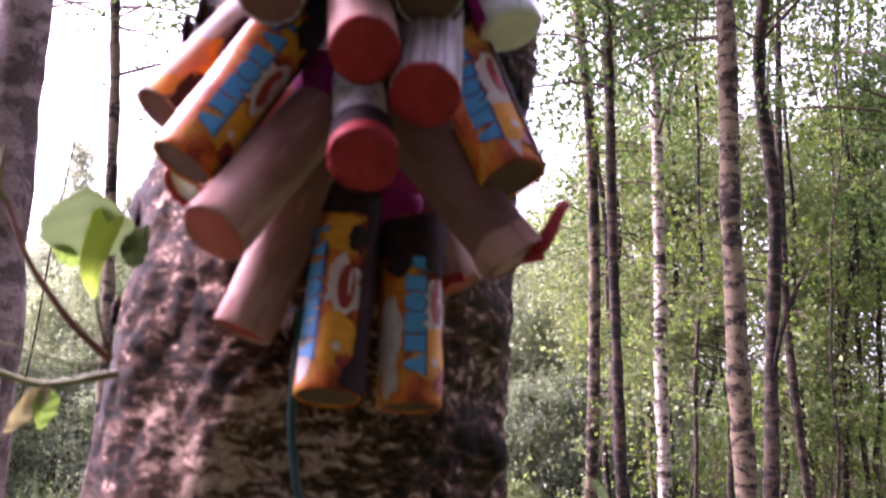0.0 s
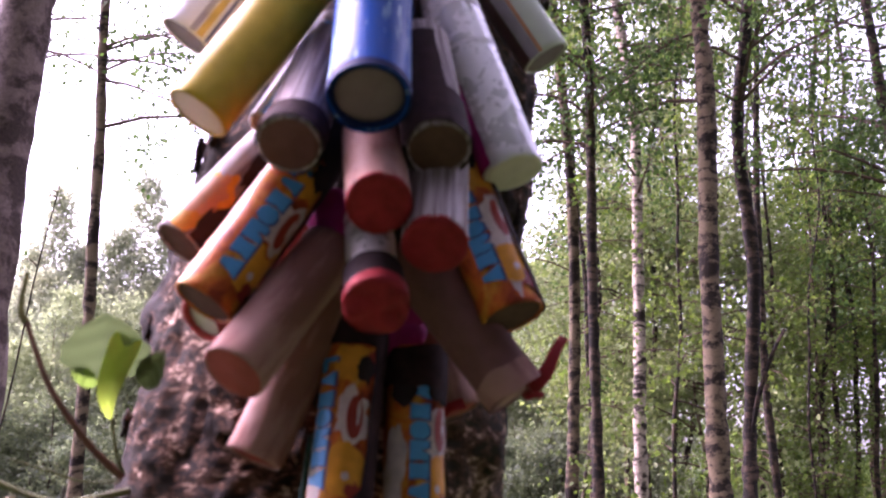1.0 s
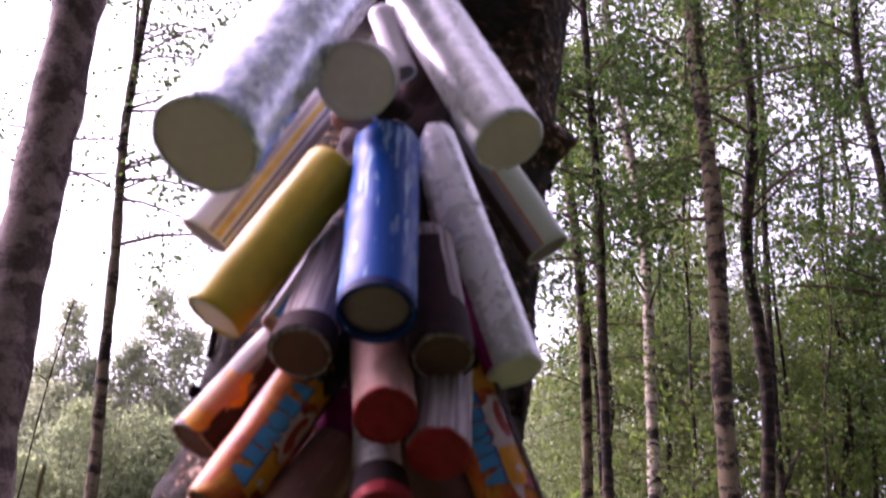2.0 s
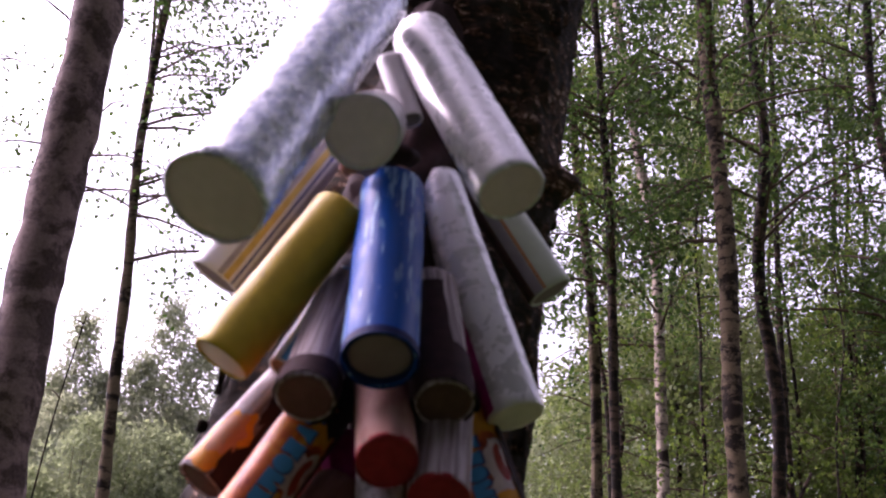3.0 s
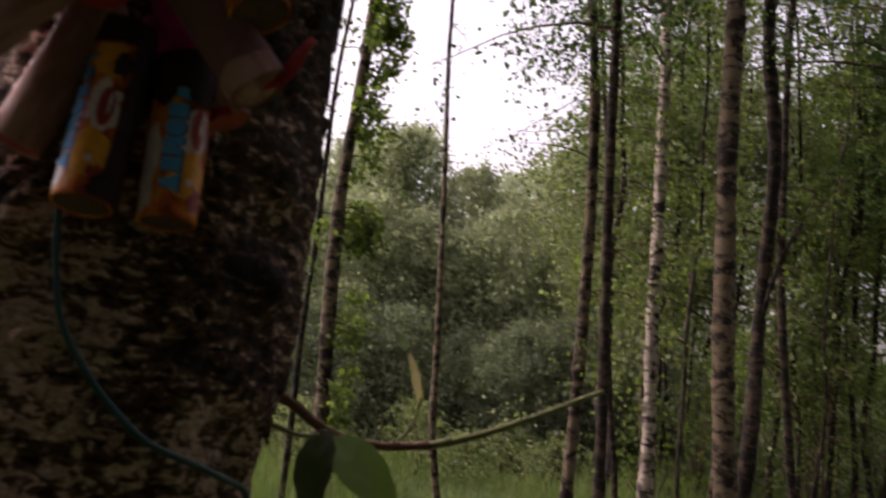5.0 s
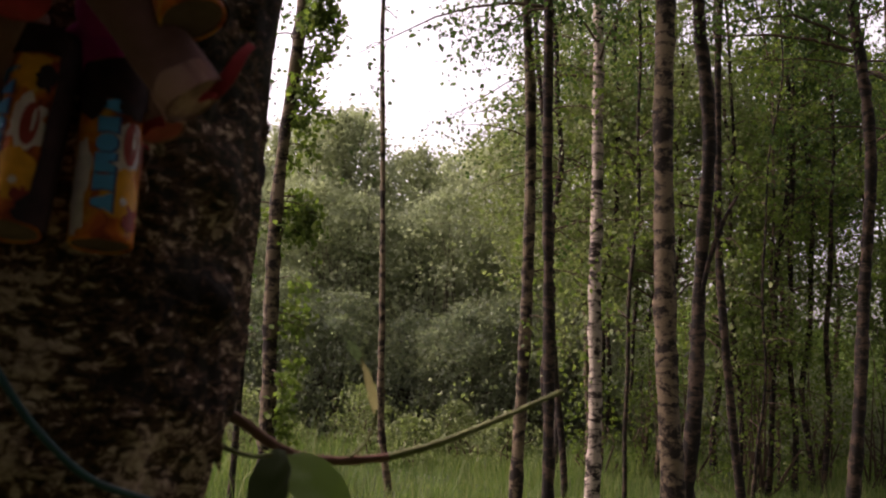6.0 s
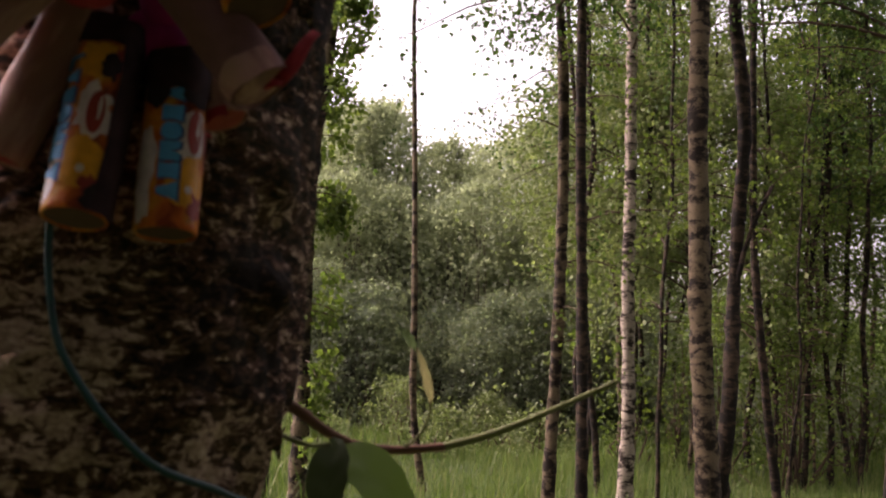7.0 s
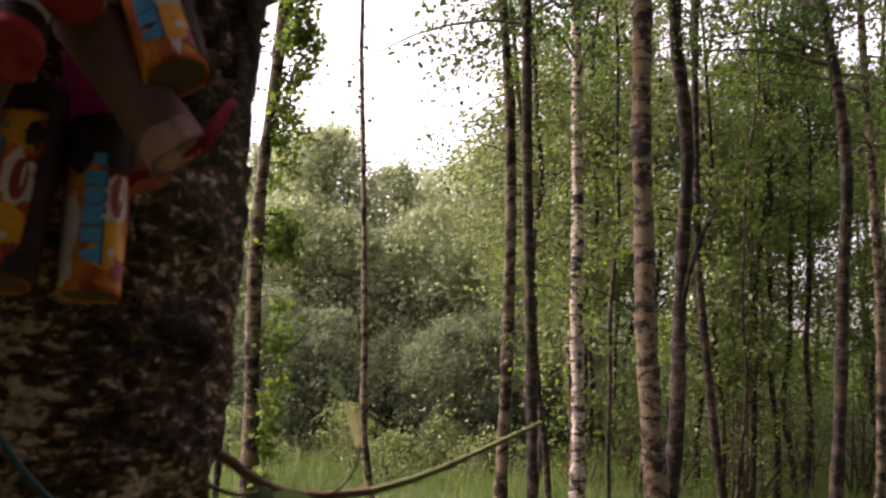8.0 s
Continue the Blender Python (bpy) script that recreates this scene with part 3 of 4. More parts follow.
for i in range(5):
    # Haze in front of these crowns is painted with LEAF_PALE too.
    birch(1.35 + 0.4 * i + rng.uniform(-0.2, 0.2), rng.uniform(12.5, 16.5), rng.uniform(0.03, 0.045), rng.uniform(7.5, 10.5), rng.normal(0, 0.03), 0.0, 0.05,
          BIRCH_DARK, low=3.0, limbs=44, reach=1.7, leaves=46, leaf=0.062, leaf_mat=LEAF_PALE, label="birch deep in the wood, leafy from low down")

for i in range(11):
    birch(2.9 + 0.38 * i + rng.uniform(-0.15, 0.15), rng.uniform(10.4, 13.6), rng.uniform(0.013, 0.024), rng.uniform(4.6, 7.5), rng.normal(0, 0.05), rng.normal(0, 0.12), 0.04,
          (BIRCH, BIRCH_DARK)[i % 2], low=0.8, limbs=26, reach=0.8, leaves=11, leaf=0.05, jitter=0.06, leaf_mat=LEAF_FRESH, label="thin young birch with light sprays of leaves")
for i in range(5):
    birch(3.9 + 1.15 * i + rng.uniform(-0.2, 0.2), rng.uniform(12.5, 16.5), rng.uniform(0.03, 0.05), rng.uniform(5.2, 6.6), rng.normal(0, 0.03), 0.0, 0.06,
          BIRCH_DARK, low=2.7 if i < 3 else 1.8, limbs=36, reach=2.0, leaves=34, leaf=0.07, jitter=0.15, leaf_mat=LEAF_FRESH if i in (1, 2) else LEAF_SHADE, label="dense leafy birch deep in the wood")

for px, py, high in ((5.3, 16.4, 6.9), (6.3, 17.0, 7.5), (7.4, 17.4, 6.6)):
    birch(px, py, 0.05, high, 0.0, 0.05, 0.04, BIRCH, low=3.9, limbs=44, reach=1.7, leaves=46, leaf=0.07, jitter=0.14, leaf_mat=LEAF_FRESH, label="birch with a hazy light green crown deep in the wood")


# ---- far shrubs and woods ----
def bush(x, y, wide, high, count, leaf, material, label, name="shrub", base=0.04, peak=False):
    """A bush or small leafy tree: a few stems, many small uneven clumps of leaves, loose leaves between them, and gaps."""
    b = empty(name, (x, y, 0))
    wood, spots = Heap(), []
    clumps = int(46 + high * 26)
    for c_i in range(clumps):
        a, q = rng.uniform(0, 6.283), rng.uniform(0, 1) ** 0.5
        u = base + (1 - base) * (c_i + rng.uniform(0, 1)) / clumps
        z = high * u
        r = wide * q * (max(0.06, 1 - u) ** 0.6 if peak else math.sqrt(max(0.05, 1 - u ** 3)))
        c = np.array([r * math.cos(a), 0.7 * r * math.sin(a), z])
        s = rng.uniform(0.3, 1.0) * (0.14 + 0.13 * min(wide, high))
        k = int(0.75 * count / clumps * rng.uniform(0.5, 1.5))
        p = rng.normal(size=(k, 3)) * 0.6 * s * np.array([1.1, 1.1, 0.8])
        p[:, 2] = np.maximum(p[:, 2] + c[2], 0.03) - c[2]
        spots.append(c + p)
        if c_i % 7 == 0:
            foot = np.array([rng.normal(0, 0.1 * wide), rng.normal(0, 0.08 * wide), -0.05])
            wood.pipe([foot, foot * 0.5 + c * 0.55 + rng.normal(scale=0.1, size=3), c], [0.012 + 0.003 * high, 0.010, 0.003], 4)
    k = int(0.25 * count)
    u, a = rng.uniform(base, 1.0, k), rng.uniform(0, 6.283, k)
    r = wide * rng.uniform(0, 1.08, k) ** 0.6 * (np.maximum(0.06, 1 - u) ** 0.6 if peak else np.sqrt(np.maximum(0.05, 1 - u ** 3)))
    spots.append(np.stack([r * np.cos(a), 0.7 * r * np.sin(a), np.maximum(0.03, high * u)], 1))
    tagged(link("branchwork", wood.verts(), wood.f, TWIG, b), kind="stuff")
    tagged(leaf_mesh("foliage", np.concatenate(spots), leaf, material, b, droop=0.3), kind="stuff")
    tagged(b, label, "shrub", "shrubs along the meadow")


WILLOW = "tall dull green willow thicket behind the meadow"
FAR_TREE = "grey-green tree rising over the far thicket"
# Thickets and far trees wear hazed leaf colours, palest on the open side.
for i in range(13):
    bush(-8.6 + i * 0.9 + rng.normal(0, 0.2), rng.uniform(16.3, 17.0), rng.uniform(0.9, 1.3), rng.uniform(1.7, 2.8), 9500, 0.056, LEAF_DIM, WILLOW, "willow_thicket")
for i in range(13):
    bush(-9.2 + i * 0.95 + rng.normal(0, 0.2), rng.uniform(17.6, 18.5), rng.uniform(1.2, 1.6), rng.uniform(3.5, 4.6), 8000, 0.072, LEAF_FAR_HAZE, WILLOW, "willow_thicket", 0.25)
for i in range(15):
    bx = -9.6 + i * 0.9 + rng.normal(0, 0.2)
    bush(bx, rng.uniform(19.3, 20.8), rng.uniform(1.3, 1.8), rng.uniform(5.5, 6.1) if bx > -3.4 else rng.uniform(4.8, 5.4), 9000, 0.08, LEAF_FAR_HAZE if bx > -4 else LEAF_WILLOW_HAZE,
         WILLOW if bx > -4 else "tall willow thicket far across the meadow, coloured paler for haze", "willow_thicket", 0.35)
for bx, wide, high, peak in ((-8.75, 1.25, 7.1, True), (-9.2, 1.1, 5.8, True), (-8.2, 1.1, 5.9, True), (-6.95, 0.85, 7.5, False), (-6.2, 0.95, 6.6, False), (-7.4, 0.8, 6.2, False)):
    bush(bx, 20.2, wide, high, 7500, 0.08, LEAF_WILLOW_HAZE, "slim grey-green tree rising over the far thicket", "far_tree", 0.3, peak)
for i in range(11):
    bush(-9.5 + i * 0.95, rng.uniform(20.5, 23), rng.uniform(0.9, 1.4), rng.uniform(5.6, 6.6) if i > 6 else rng.uniform(4.8, 5.6), 4500, 0.085, LEAF_FAR_HAZE if i > 5 else LEAF_WILLOW_HAZE, FAR_TREE, "far_tree", 0.3)
for i in range(14):
    bush(4.4 + i * 1.1 + rng.normal(0, 0.3), rng.uniform(18.5, 22.5), rng.uniform(1.4, 2.0), rng.uniform(1.9, 2.7) if 2 <= i <= 4 else rng.uniform(3.0, 5.0), 5200, 0.09, LEAF_SHADE,
         "tall dark green thicket behind the wood", "willow_thicket")
for i in range(11):
    bush(-3.6 + i * 0.45 + rng.normal(0, 0.15), rng.uniform(12.8, 15.2), rng.uniform(0.35, 0.6), rng.uniform(0.5, 1.0), 1000, 0.048, LEAF_PALE,
         "low pale green bush at the meadow's edge", "low_bush")
for i in range(10):
    bush(2.6 + i * 0.95 + rng.normal(0, 0.3), rng.uniform(15.5, 18), rng.uniform(0.9, 1.4), rng.uniform(0.8, 1.6), 2400, 0.07, LEAF_DIM,
         "dark undergrowth between the birches", "undergrowth")
for i in range(12):
    bush(1.6 + i * 0.7 + rng.normal(0, 0.3), rng.uniform(12.0, 15), rng.uniform(0.4, 0.8), rng.uniform(0.9, 2.6), 650, 0.055, LEAF_FRESH,
         "light spray of fresh green undergrowth between the birches", "undergrowth")

# unseen woods all round and behind, added to dim the light on the tubes
for i in range(38):
    a = radians(188 + 187 * (i + rng.uniform(0, 1)) / 38)
    r = rng.uniform(4.4, 11)
    birch(r * math.cos(a), 1 + r * math.sin(a), rng.uniform(0.05, 0.09), rng.uniform(11, 15), 0, 0, 0.03, BIRCH, fine_steps=3, low=1.2, limbs=36, reach=2.3, leaves=20, leaf=0.25,
          label="unseen birch around and behind, added to hold back sky light")


def far_wood():
    """A ring of distant foliage that closes the view between the stems."""
    a = rng.uniform(0, 2 * math.pi, 22000)
    r = rng.uniform(27, 34, 22000)
    # The stretch behind is out of view and raised to block low sky.
    h = 5.5 + 1.5 * np.sin(a * 5) + 1.2 * np.sin(a * 13 + 1) + np.where((np.degrees(a) < 20) | (np.degrees(a) > 215), 3.0, 0)
    h = np.where((np.degrees(a) > 52) & (np.degrees(a) < 82), 0.7 * h, h)
    h = np.where((np.degrees(a) > 64) & (np.degrees(a) < 71), 0.6 * h, h)
    z = h * rng.uniform(0, 1, len(a)) ** 0.8
    p = np.stack([r * np.cos(a), 4 + r * np.sin(a), z], 1)
    tagged(leaf_mesh("far_woods", p, 0.42, LEAF_SHADE, droop=0.2), "distant green woods, with an unseen part behind added against sky light", "woods", kind="stuff")


far_wood()


# ---- the old birch that carries the tubes ----
def axis_x(z):
    """The stem's middle line bends a little to one side as it rises."""
    u = np.clip(z - 1.5, -0.45, 0.6)
    return -0.1002 + 0.0696 * u + 0.0723 * u ** 2 + 0.12 * np.maximum(0, z - 2.1)


def axis_y(z):
    return 0.8616 + 0.09 * np.clip(z - 1.5, -1.0, 1.2)


def trunk_radius(z):
    return 0.119 - 0.025 * np.clip(z - 1.5, -1.5, 0.6) - 0.01 * np.clip(z - 2.1, 0, 6)


# swellings and snags on the bark: angle, height, how far they stand out, width in radians and half height
KNOBS = ((6.05, 1.875, 0.020, 0.16, 0.016), (5.95, 1.53, 0.010, 0.2, 0.022), (6.0, 1.462, 0.014, 0.16, 0.014), (6.0, 1.495, -0.007, 0.25, 0.015), (6.1, 1.70, 0.006, 0.2, 0.03), (3.30, 1.605, 0.012, 0.2, 0.022), (3.2, 1.66, 0.008, 0.2, 0.02))


def old_birch():
    tree = empty("old_birch", (axis_x(0), axis_y(0), 0))
    zs = np.concatenate([np.linspace(-0.1, 1.2, 40), np.linspace(1.203, 2.25, 390), np.linspace(2.27, 6.0, 70)])
    k = 236
    u = np.arange(k) / k * 2 * math.pi
    th = u + 0.55 * np.cos(u)
    v = np.zeros((len(zs), k, 3))
    for i, z in enumerate(zs):
        for j, t in enumerate(th):
            c, s = math.cos(t), math.sin(t)
            p = Vector((c * 0.14, s * 0.14, z))
            furrow = noise.noise(Vector((c * 2.6, s * 2.6, z * 4.0))) * 0.006
            rag = noise.fractal(Vector((c * 9.0, s * 9.0, z * 60.0)), 0.6, 2.1, 4)
            plate = max(-0.5, min(0.5, rag * 2.6)) * 0.0020
            crack = -0.0035 * max(0, 1 - abs(noise.noise(Vector((c * 5 + 9, s * 5, z * 15)))) * 9)
            knob = max(0, noise.noise(Vector((c * 2.4 + 3, s * 2.4, z * 11))) - 0.3) * 0.022
            r = trunk_radius(z) + furrow + plate + knob + crack - 0.004
            r -= 0.016 * max(0, min(1, (1.40 - z) / 0.06)) * max(0, math.cos(t - 5.9)) ** 2 * (1 if z > 0.8 else max(0, z - 0.5) / 0.3)
            for ka, kz, high, wide, tall in KNOBS:
                if abs(z - kz) < 3 * tall:
                    da = (t - ka + math.pi) % (2 * math.pi) - math.pi
                    r += high * math.exp(-(da / wide) ** 2 - ((z - kz) / tall) ** 2)
            v[i, j] = (axis_x(z) - axis_x(0) + r * c, axis_y(z) - axis_y(0) + r * s, z)
    f = [(i * k + j, i * k + (j + 1) % k, (i + 1) * k + (j + 1) % k, (i + 1) * k + j) for i in range(len(zs) - 1) for j in range(k)]
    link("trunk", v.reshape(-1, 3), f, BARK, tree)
    # curled flakes of bark that stand off the stem
    flakes = Heap()
    for _ in range(90):
        t, z, w, h = rng.uniform(3.0, 6.5), rng.uniform(1.25, 2.2), rng.uniform(0.006, 0.02), rng.uniform(0.006, 0.022)
        r0 = trunk_radius(z) - 0.006
        grid = []
        for a in range(4):
            for b in range(4):
                tt, zz = t + (a / 3 - 0.5) * w / 0.14 * (1 + 0.3 * rng.normal()), z + (b / 3 - 0.5) * h * (1 + 0.25 * rng.normal())
                rr = r0 + 0.006 * (a / 3) ** 2 + 0.002 * rng.uniform()
                grid.append((axis_x(zz) - axis_x(0) + rr * math.cos(tt), axis_y(zz) - axis_y(0) + rr * math.sin(tt), zz))
        flakes.add(grid, [(a * 4 + b, a * 4 + b + 1, a * 4 + b + 5, a * 4 + b + 4) for a in range(3) for b in range(3)])
    ob = tagged(link("loose_bark", flakes.verts(), flakes.f, BARK, tree, "curled loose flakes of bark"), kind="stuff")
    sol = ob.modifiers.new("thick", "SOLIDIFY")
    sol.thickness = 0.002
    # Crown overhead is out of view, thickened to shade tubes and bark.
    line = np.stack([axis_x(np.linspace(4, 11, 12)) - axis_x(0), axis_y(np.linspace(4, 11, 12)) - axis_y(0), np.linspace(4, 11, 12)], 1)
    wood, spots = crown_on(line, 11.0, 5.4, 60, 3.0, 22, 5, rise=0.8, droop=0.35)
    tagged(link("branchwork", wood.verts(), wood.f, TWIG, tree), kind="stuff")
    tagged(leaf_mesh("crown", spots, 0.06, LEAF, tree), kind="stuff")
    tagged(tree, "old birch with torn pale bark, hung with empty firework tubes", "tree")


old_birch()


# ---- the firework tubes ----
FRONT = Vector((0.05, 0.2, 1.48))


def tube_pose(end, inner):
    """Pose of a tube: origin at the middle of its free end, z along it, x turned to the path."""
    e, q = Vector(end), Vector(inner)
    z = (q - e).normalized()
    x = FRONT - (e + q) / 2
    x = (x - z * x.dot(z)).normalized()
    y = z.cross(x)
    m = Matrix((x, y, z)).transposed().to_4x4()
    m.translation = e
    return m, (q - e).length


def shell(r, length, wall=0.0016, sides=40, dents=0.0, inset=0.003, seed=0):
    """A paper tube with wall, rolled lip and a few dents."""
    prof = [(r - wall, inset + 0.004), (r - wall, 0.0006), (r - wall * 0.5, 0.0), (r, 0.0007)]
    prof += [(r, length * q) for q in np.linspace(0.04, 0.985, 16)] + [(r - 0.0008, length), (r * 0.5, length), (0.0005, length)]
    v, f = [], []
    for pr, z in prof:
        for j in range(sides):
            a = j / sides * 2 * math.pi
            d = dents * noise.noise(Vector((math.cos(a) * 1.6 + seed, math.sin(a) * 1.6, z * 45))) if pr > r * 0.8 else 0
            v.append(((pr + d) * math.cos(a), (pr + d) * math.sin(a), z))
    for i in range(len(prof) - 1):
        for j in range(sides):
            jj = (j + 1) % sides
            f.append((i * sides + j, (i + 1) * sides + j, (i + 1) * sides + jj, i * sides + jj))
    return v, f


def plug(r, depth, bulge=0.0006, sides=36, seed=0, crumple=0.0):
    """The round plug in the tube's mouth."""
    v, f = [(0, 0, depth + rng.uniform(-0.0004, 0.0004) - bulge)], []
    rings = 5
    for i in range(1, rings + 1):
        rr = r * i / rings
        for j in range(sides):
            a = j / sides * 2 * math.pi
            n = noise.noise(Vector((rr * math.cos(a) * 130 + seed, rr * math.sin(a) * 130, seed * 1.7)))
            v.append((rr * math.cos(a), rr * math.sin(a), depth - bulge * (1 - (rr / r) ** 2) + (0.0005 + crumple) * n))
    for j in range(sides):
        f.append((0, 1 + (j + 1) % sides, 1 + j))
        for i in range(rings - 1):
            a, b = 1 + i * sides, 1 + (i + 1) * sides
            jj = (j + 1) % sides
            f.append((a + j, a + jj, b + jj, b + j))
    base = 1 + (rings - 1) * sides
    k = len(v)
    for j in range(sides):
        x, y, z = v[base + j]
        v.append((x, y, z + 0.003))
    for j in range(sides):
        jj = (j + 1) % sides
        f.append((base + j, base + jj, k + jj, k + j))
    return v, f


def wrap(r, z0, z1, a0, a1, edge=0.0, seed=0, lift=0.0004, nz=10, na=14):
    """A curved patch of paper on a tube, with a torn or wavy edge; angles in degrees, 0 faces the path."""
    v, f = [], []
    for i in range(nz + 1):
        for j in range(na + 1):
            u, w = i / nz, j / na
            du = edge * (noise.noise(Vector((w * 4 + seed, seed * 3.1, 0.5))) * (1 if i == nz else 0) + noise.noise(Vector((w * 4, seed, 7.5))) * (1 if i == 0 else 0))
            da = edge * 1500 * (noise.noise(Vector((u * 4, seed * 2.3, 3))) * (1 if j in (0, na) else 0))
            a = radians(a0 + (a1 - a0) * w + da)
            z = z0 + (z1 - z0) * u + du
            v.append(((r + lift) * math.cos(a), (r + lift) * math.sin(a), z))
    for i in range(nz):
        for j in range(na):
            f.append((i * (na + 1) + j, i * (na + 1) + j + 1, (i + 1) * (na + 1) + j + 1, (i + 1) * (na + 1) + j))
    return v, f


def oval(r, zc, ac, hz, ha, lift, sides=18, tilt=0.0):
    """A round or oval print on a tube."""
    v = [((r + lift) * math.cos(radians(ac)), (r + lift) * math.sin(radians(ac)), zc)]
    for j in range(sides):
        t = j / sides * 2 * math.pi
        a, z = ac + ha * math.cos(t + tilt), zc + hz * math.sin(t)
        v.append(((r + lift) * math.cos(radians(a)), (r + lift) * math.sin(radians(a)), z))
    return v, [(0, 1 + j, 1 + (j + 1) % sides) for j in range(sides)]


def blot(r, zc, ac, hz, ha, lift, seed, rag=0.35, sides=34):
    """An uneven blotch of colour on a tube."""
    v, f = [], []
    rings = 4
    v.append(((r + lift) * math.cos(radians(ac)), (r + lift) * math.sin(radians(ac)), zc))
    for i in range(1, rings + 1):
        for j in range(sides):
            t = j / sides * 2 * math.pi
            q = i / rings * (1 + rag * noise.fractal(Vector((math.cos(t) * 1.7 + seed, math.sin(t) * 1.7, seed * 0.7)), 0.8, 2.0, 3))
            a, z = ac + ha * q * math.cos(t), max(0.0005, zc + hz * q * math.sin(t))
            v.append(((r + lift) * math.cos(radians(a)), (r + lift) * math.sin(radians(a)), z))
    for j in range(sides):
        jj = (j + 1) % sides
        f.append((0, 1 + j, 1 + jj))
        for i in range(rings - 1):
            p, q = 1 + i * sides, 1 + (i + 1) * sides
            f.append((p + j, q + j, q + jj, p + jj))
    return v, f


# plain outlines for the printed word: corner bar, wedge, block, ring-like oval, notched block
SHAPES = {
    "bar": ((0, 0), (0, 1), (1, 1), (1, 0.62), (0.42, 0.62), (0.42, 0)),
    "wedge": ((0, 0.36), (0, 0.64), (1, 1), (1, 0.7), (1, 0.3), (1, 0)),
    "block": ((0, 0.06), (0, 0.94), (0.45, 0.88), (0.55, 0.88), (1, 0.98), (1, 0.02), (0.55, 0.1), (0.45, 0.1)),
    "round": ((0, 0.3), (0, 0.7), (0.25, 1), (0.75, 1), (1, 0.7), (1, 0.3), (0.75, 0), (0.25, 0)),
    "notch": ((0, 0), (0, 1), (1, 1), (1, 0.62), (0.55, 0.5), (1, 0.38), (1, 0)),
}


def print_shape(r, kind, z0, z1, a0, a1, lift):
    pts = SHAPES[kind]
    v = []
    for p, q in pts:
        a, z = radians(a0 + (a1 - a0) * p), z0 + (z1 - z0) * q
        v.append(((r + lift) * math.cos(a), (r + lift) * math.sin(a), z))
    a, z = radians((a0 + a1) / 2 if kind != "bar" else a0 + 0.25 * (a1 - a0)), z0 + (z1 - z0) * (0.5 if kind != "bar" else 0.8)
    v.append(((r + lift * 1.1) * math.cos(a), (r + lift * 1.1) * math.sin(a), z))
    k = len(pts)
    return v, [(k, j, (j + 1) % k) for j in range(k)]


COUNT = [0]


def tube(end, inner, dia, body, cap, label, cap_inset=0.0012, cap_r=0.93, dents=0.0006):
    """A spent tube: wrapper and plug. Returns the thing, its radius and its length."""
    COUNT[0] += 1
    m, length = tube_pose(end, inner)
    t = new("firework_tube")
    t.empty_display_size = 0.02
    t.matrix_world = m
    r = dia / 2
    v, f = shell(r, length, dents=dents, seed=COUNT[0] * 1.37)
    link("wrapper", v, f, body, t)
    if cap is not None:
        v, f = plug(r * cap_r, cap_inset, seed=COUNT[0])
        link("plug", v, f, cap, t)
    tagged(t, label, "firework tube", "firework tubes on the birch")
    return t, r, length


def letters(t, r, z_from, z_to, mid, tall, flip=1):
    """The blue word along a tube, as plain blocks: a short group and a longer one."""
    total = z_to - z_from
    marks = [(0.00, 0.105), (0.115, 0.115), (0.26, 0.13), (0.40, 0.13), (0.54, 0.145), (0.695, 0.13), (0.835, 0.145)]
    kinds = ("bar", "wedge", "block", "round", "notch", "block", "wedge")
    for i, ((s, w), kind) in enumerate(zip(marks, kinds)):
        z1 = z_to - total * s
        z0 = z1 - total * w
        v, f = print_shape(r, kind, z0 - 0.0009, z1 + 0.0002, mid - tall - 1, mid + tall + 5, 0.0008)
        w, g = print_shape(r, kind, z0, z1, mid - tall, mid + tall, 0.0012)
        block = link("blue_letter_block", w, g, PRINT_BLUE, t)
        link("navy_shadow", v, f, STRIPE_BLUE, block)


def flame_tube(end, inner, dia, label, word, emblem, pale=None, scorch=None, cap=CLAY, span=0.86, tall=17, charred=()):
    """A tube in the flame-printed paper with its blue word."""
    t, r, length = tube(end, inner, dia, FLAME, cap, label)
    if pale:
        v, f = blot(r, 0.3 * length, (pale[0] + pale[1]) / 2, 0.24 * length, (pale[1] - pale[0]) / 2, 0.0003, 3 + pale[0] * 0.1)
        link("pale_panel", v, f, PRINT_WHITE, t)
    v, f = blot(r, 0.050, emblem - 4, 0.0135, 33, 0.0004, emblem * 0.3 + 5, 0.4)
    link("white_panel", v, f, PRINT_WHITE, t)
    v, f = blot(r, 0.023, emblem - 10, 0.0125, 40, 0.0006, emblem * 0.2, 0.25)
    patch = link("golden_patch", v, f, PRINT_YELLOW, t)
    v, f = oval(r, 0.020, emblem - 6, 0.0022, 7, 0.0010, 10)
    link("white_glint", v, f, PRINT_WHITE, patch)
    v, f = blot(r, 0.078, emblem - 15, 0.009, 40, 0.0005, emblem * 0.4 + 2, 0.45)
    link("flame_tongue", v, f, PRINT_YELLOW, t)
    letters(t, r, 0.012, span * min(length, 0.095), word, tall)
    v, f = oval(r, 0.050, emblem, 0.0115, 15, 0.0008)
    emblem_print = link("red_emblem", v, f, PRINT_RED, t)
    for dz, da, hz, ha in ((0.002, 5, 0.0062, 3.2),):
        v, f = blot(r, 0.050 + dz, emblem + da, hz, ha, 0.0012, emblem + 1 + da, 0.6)
        link("white_mark", v, f, PRINT_WHITE, emblem_print)
    for k, (dz, da, hz, ha) in enumerate(((0.031, 22, 0.008, 9), (-0.034, 14, 0.006, 17), (0.0, 32, 0.012, 6))):
        v, f = blot(r, 0.046 + dz, emblem + da, hz, ha, 0.0009, emblem * 0.7 + k * 3, 0.6)
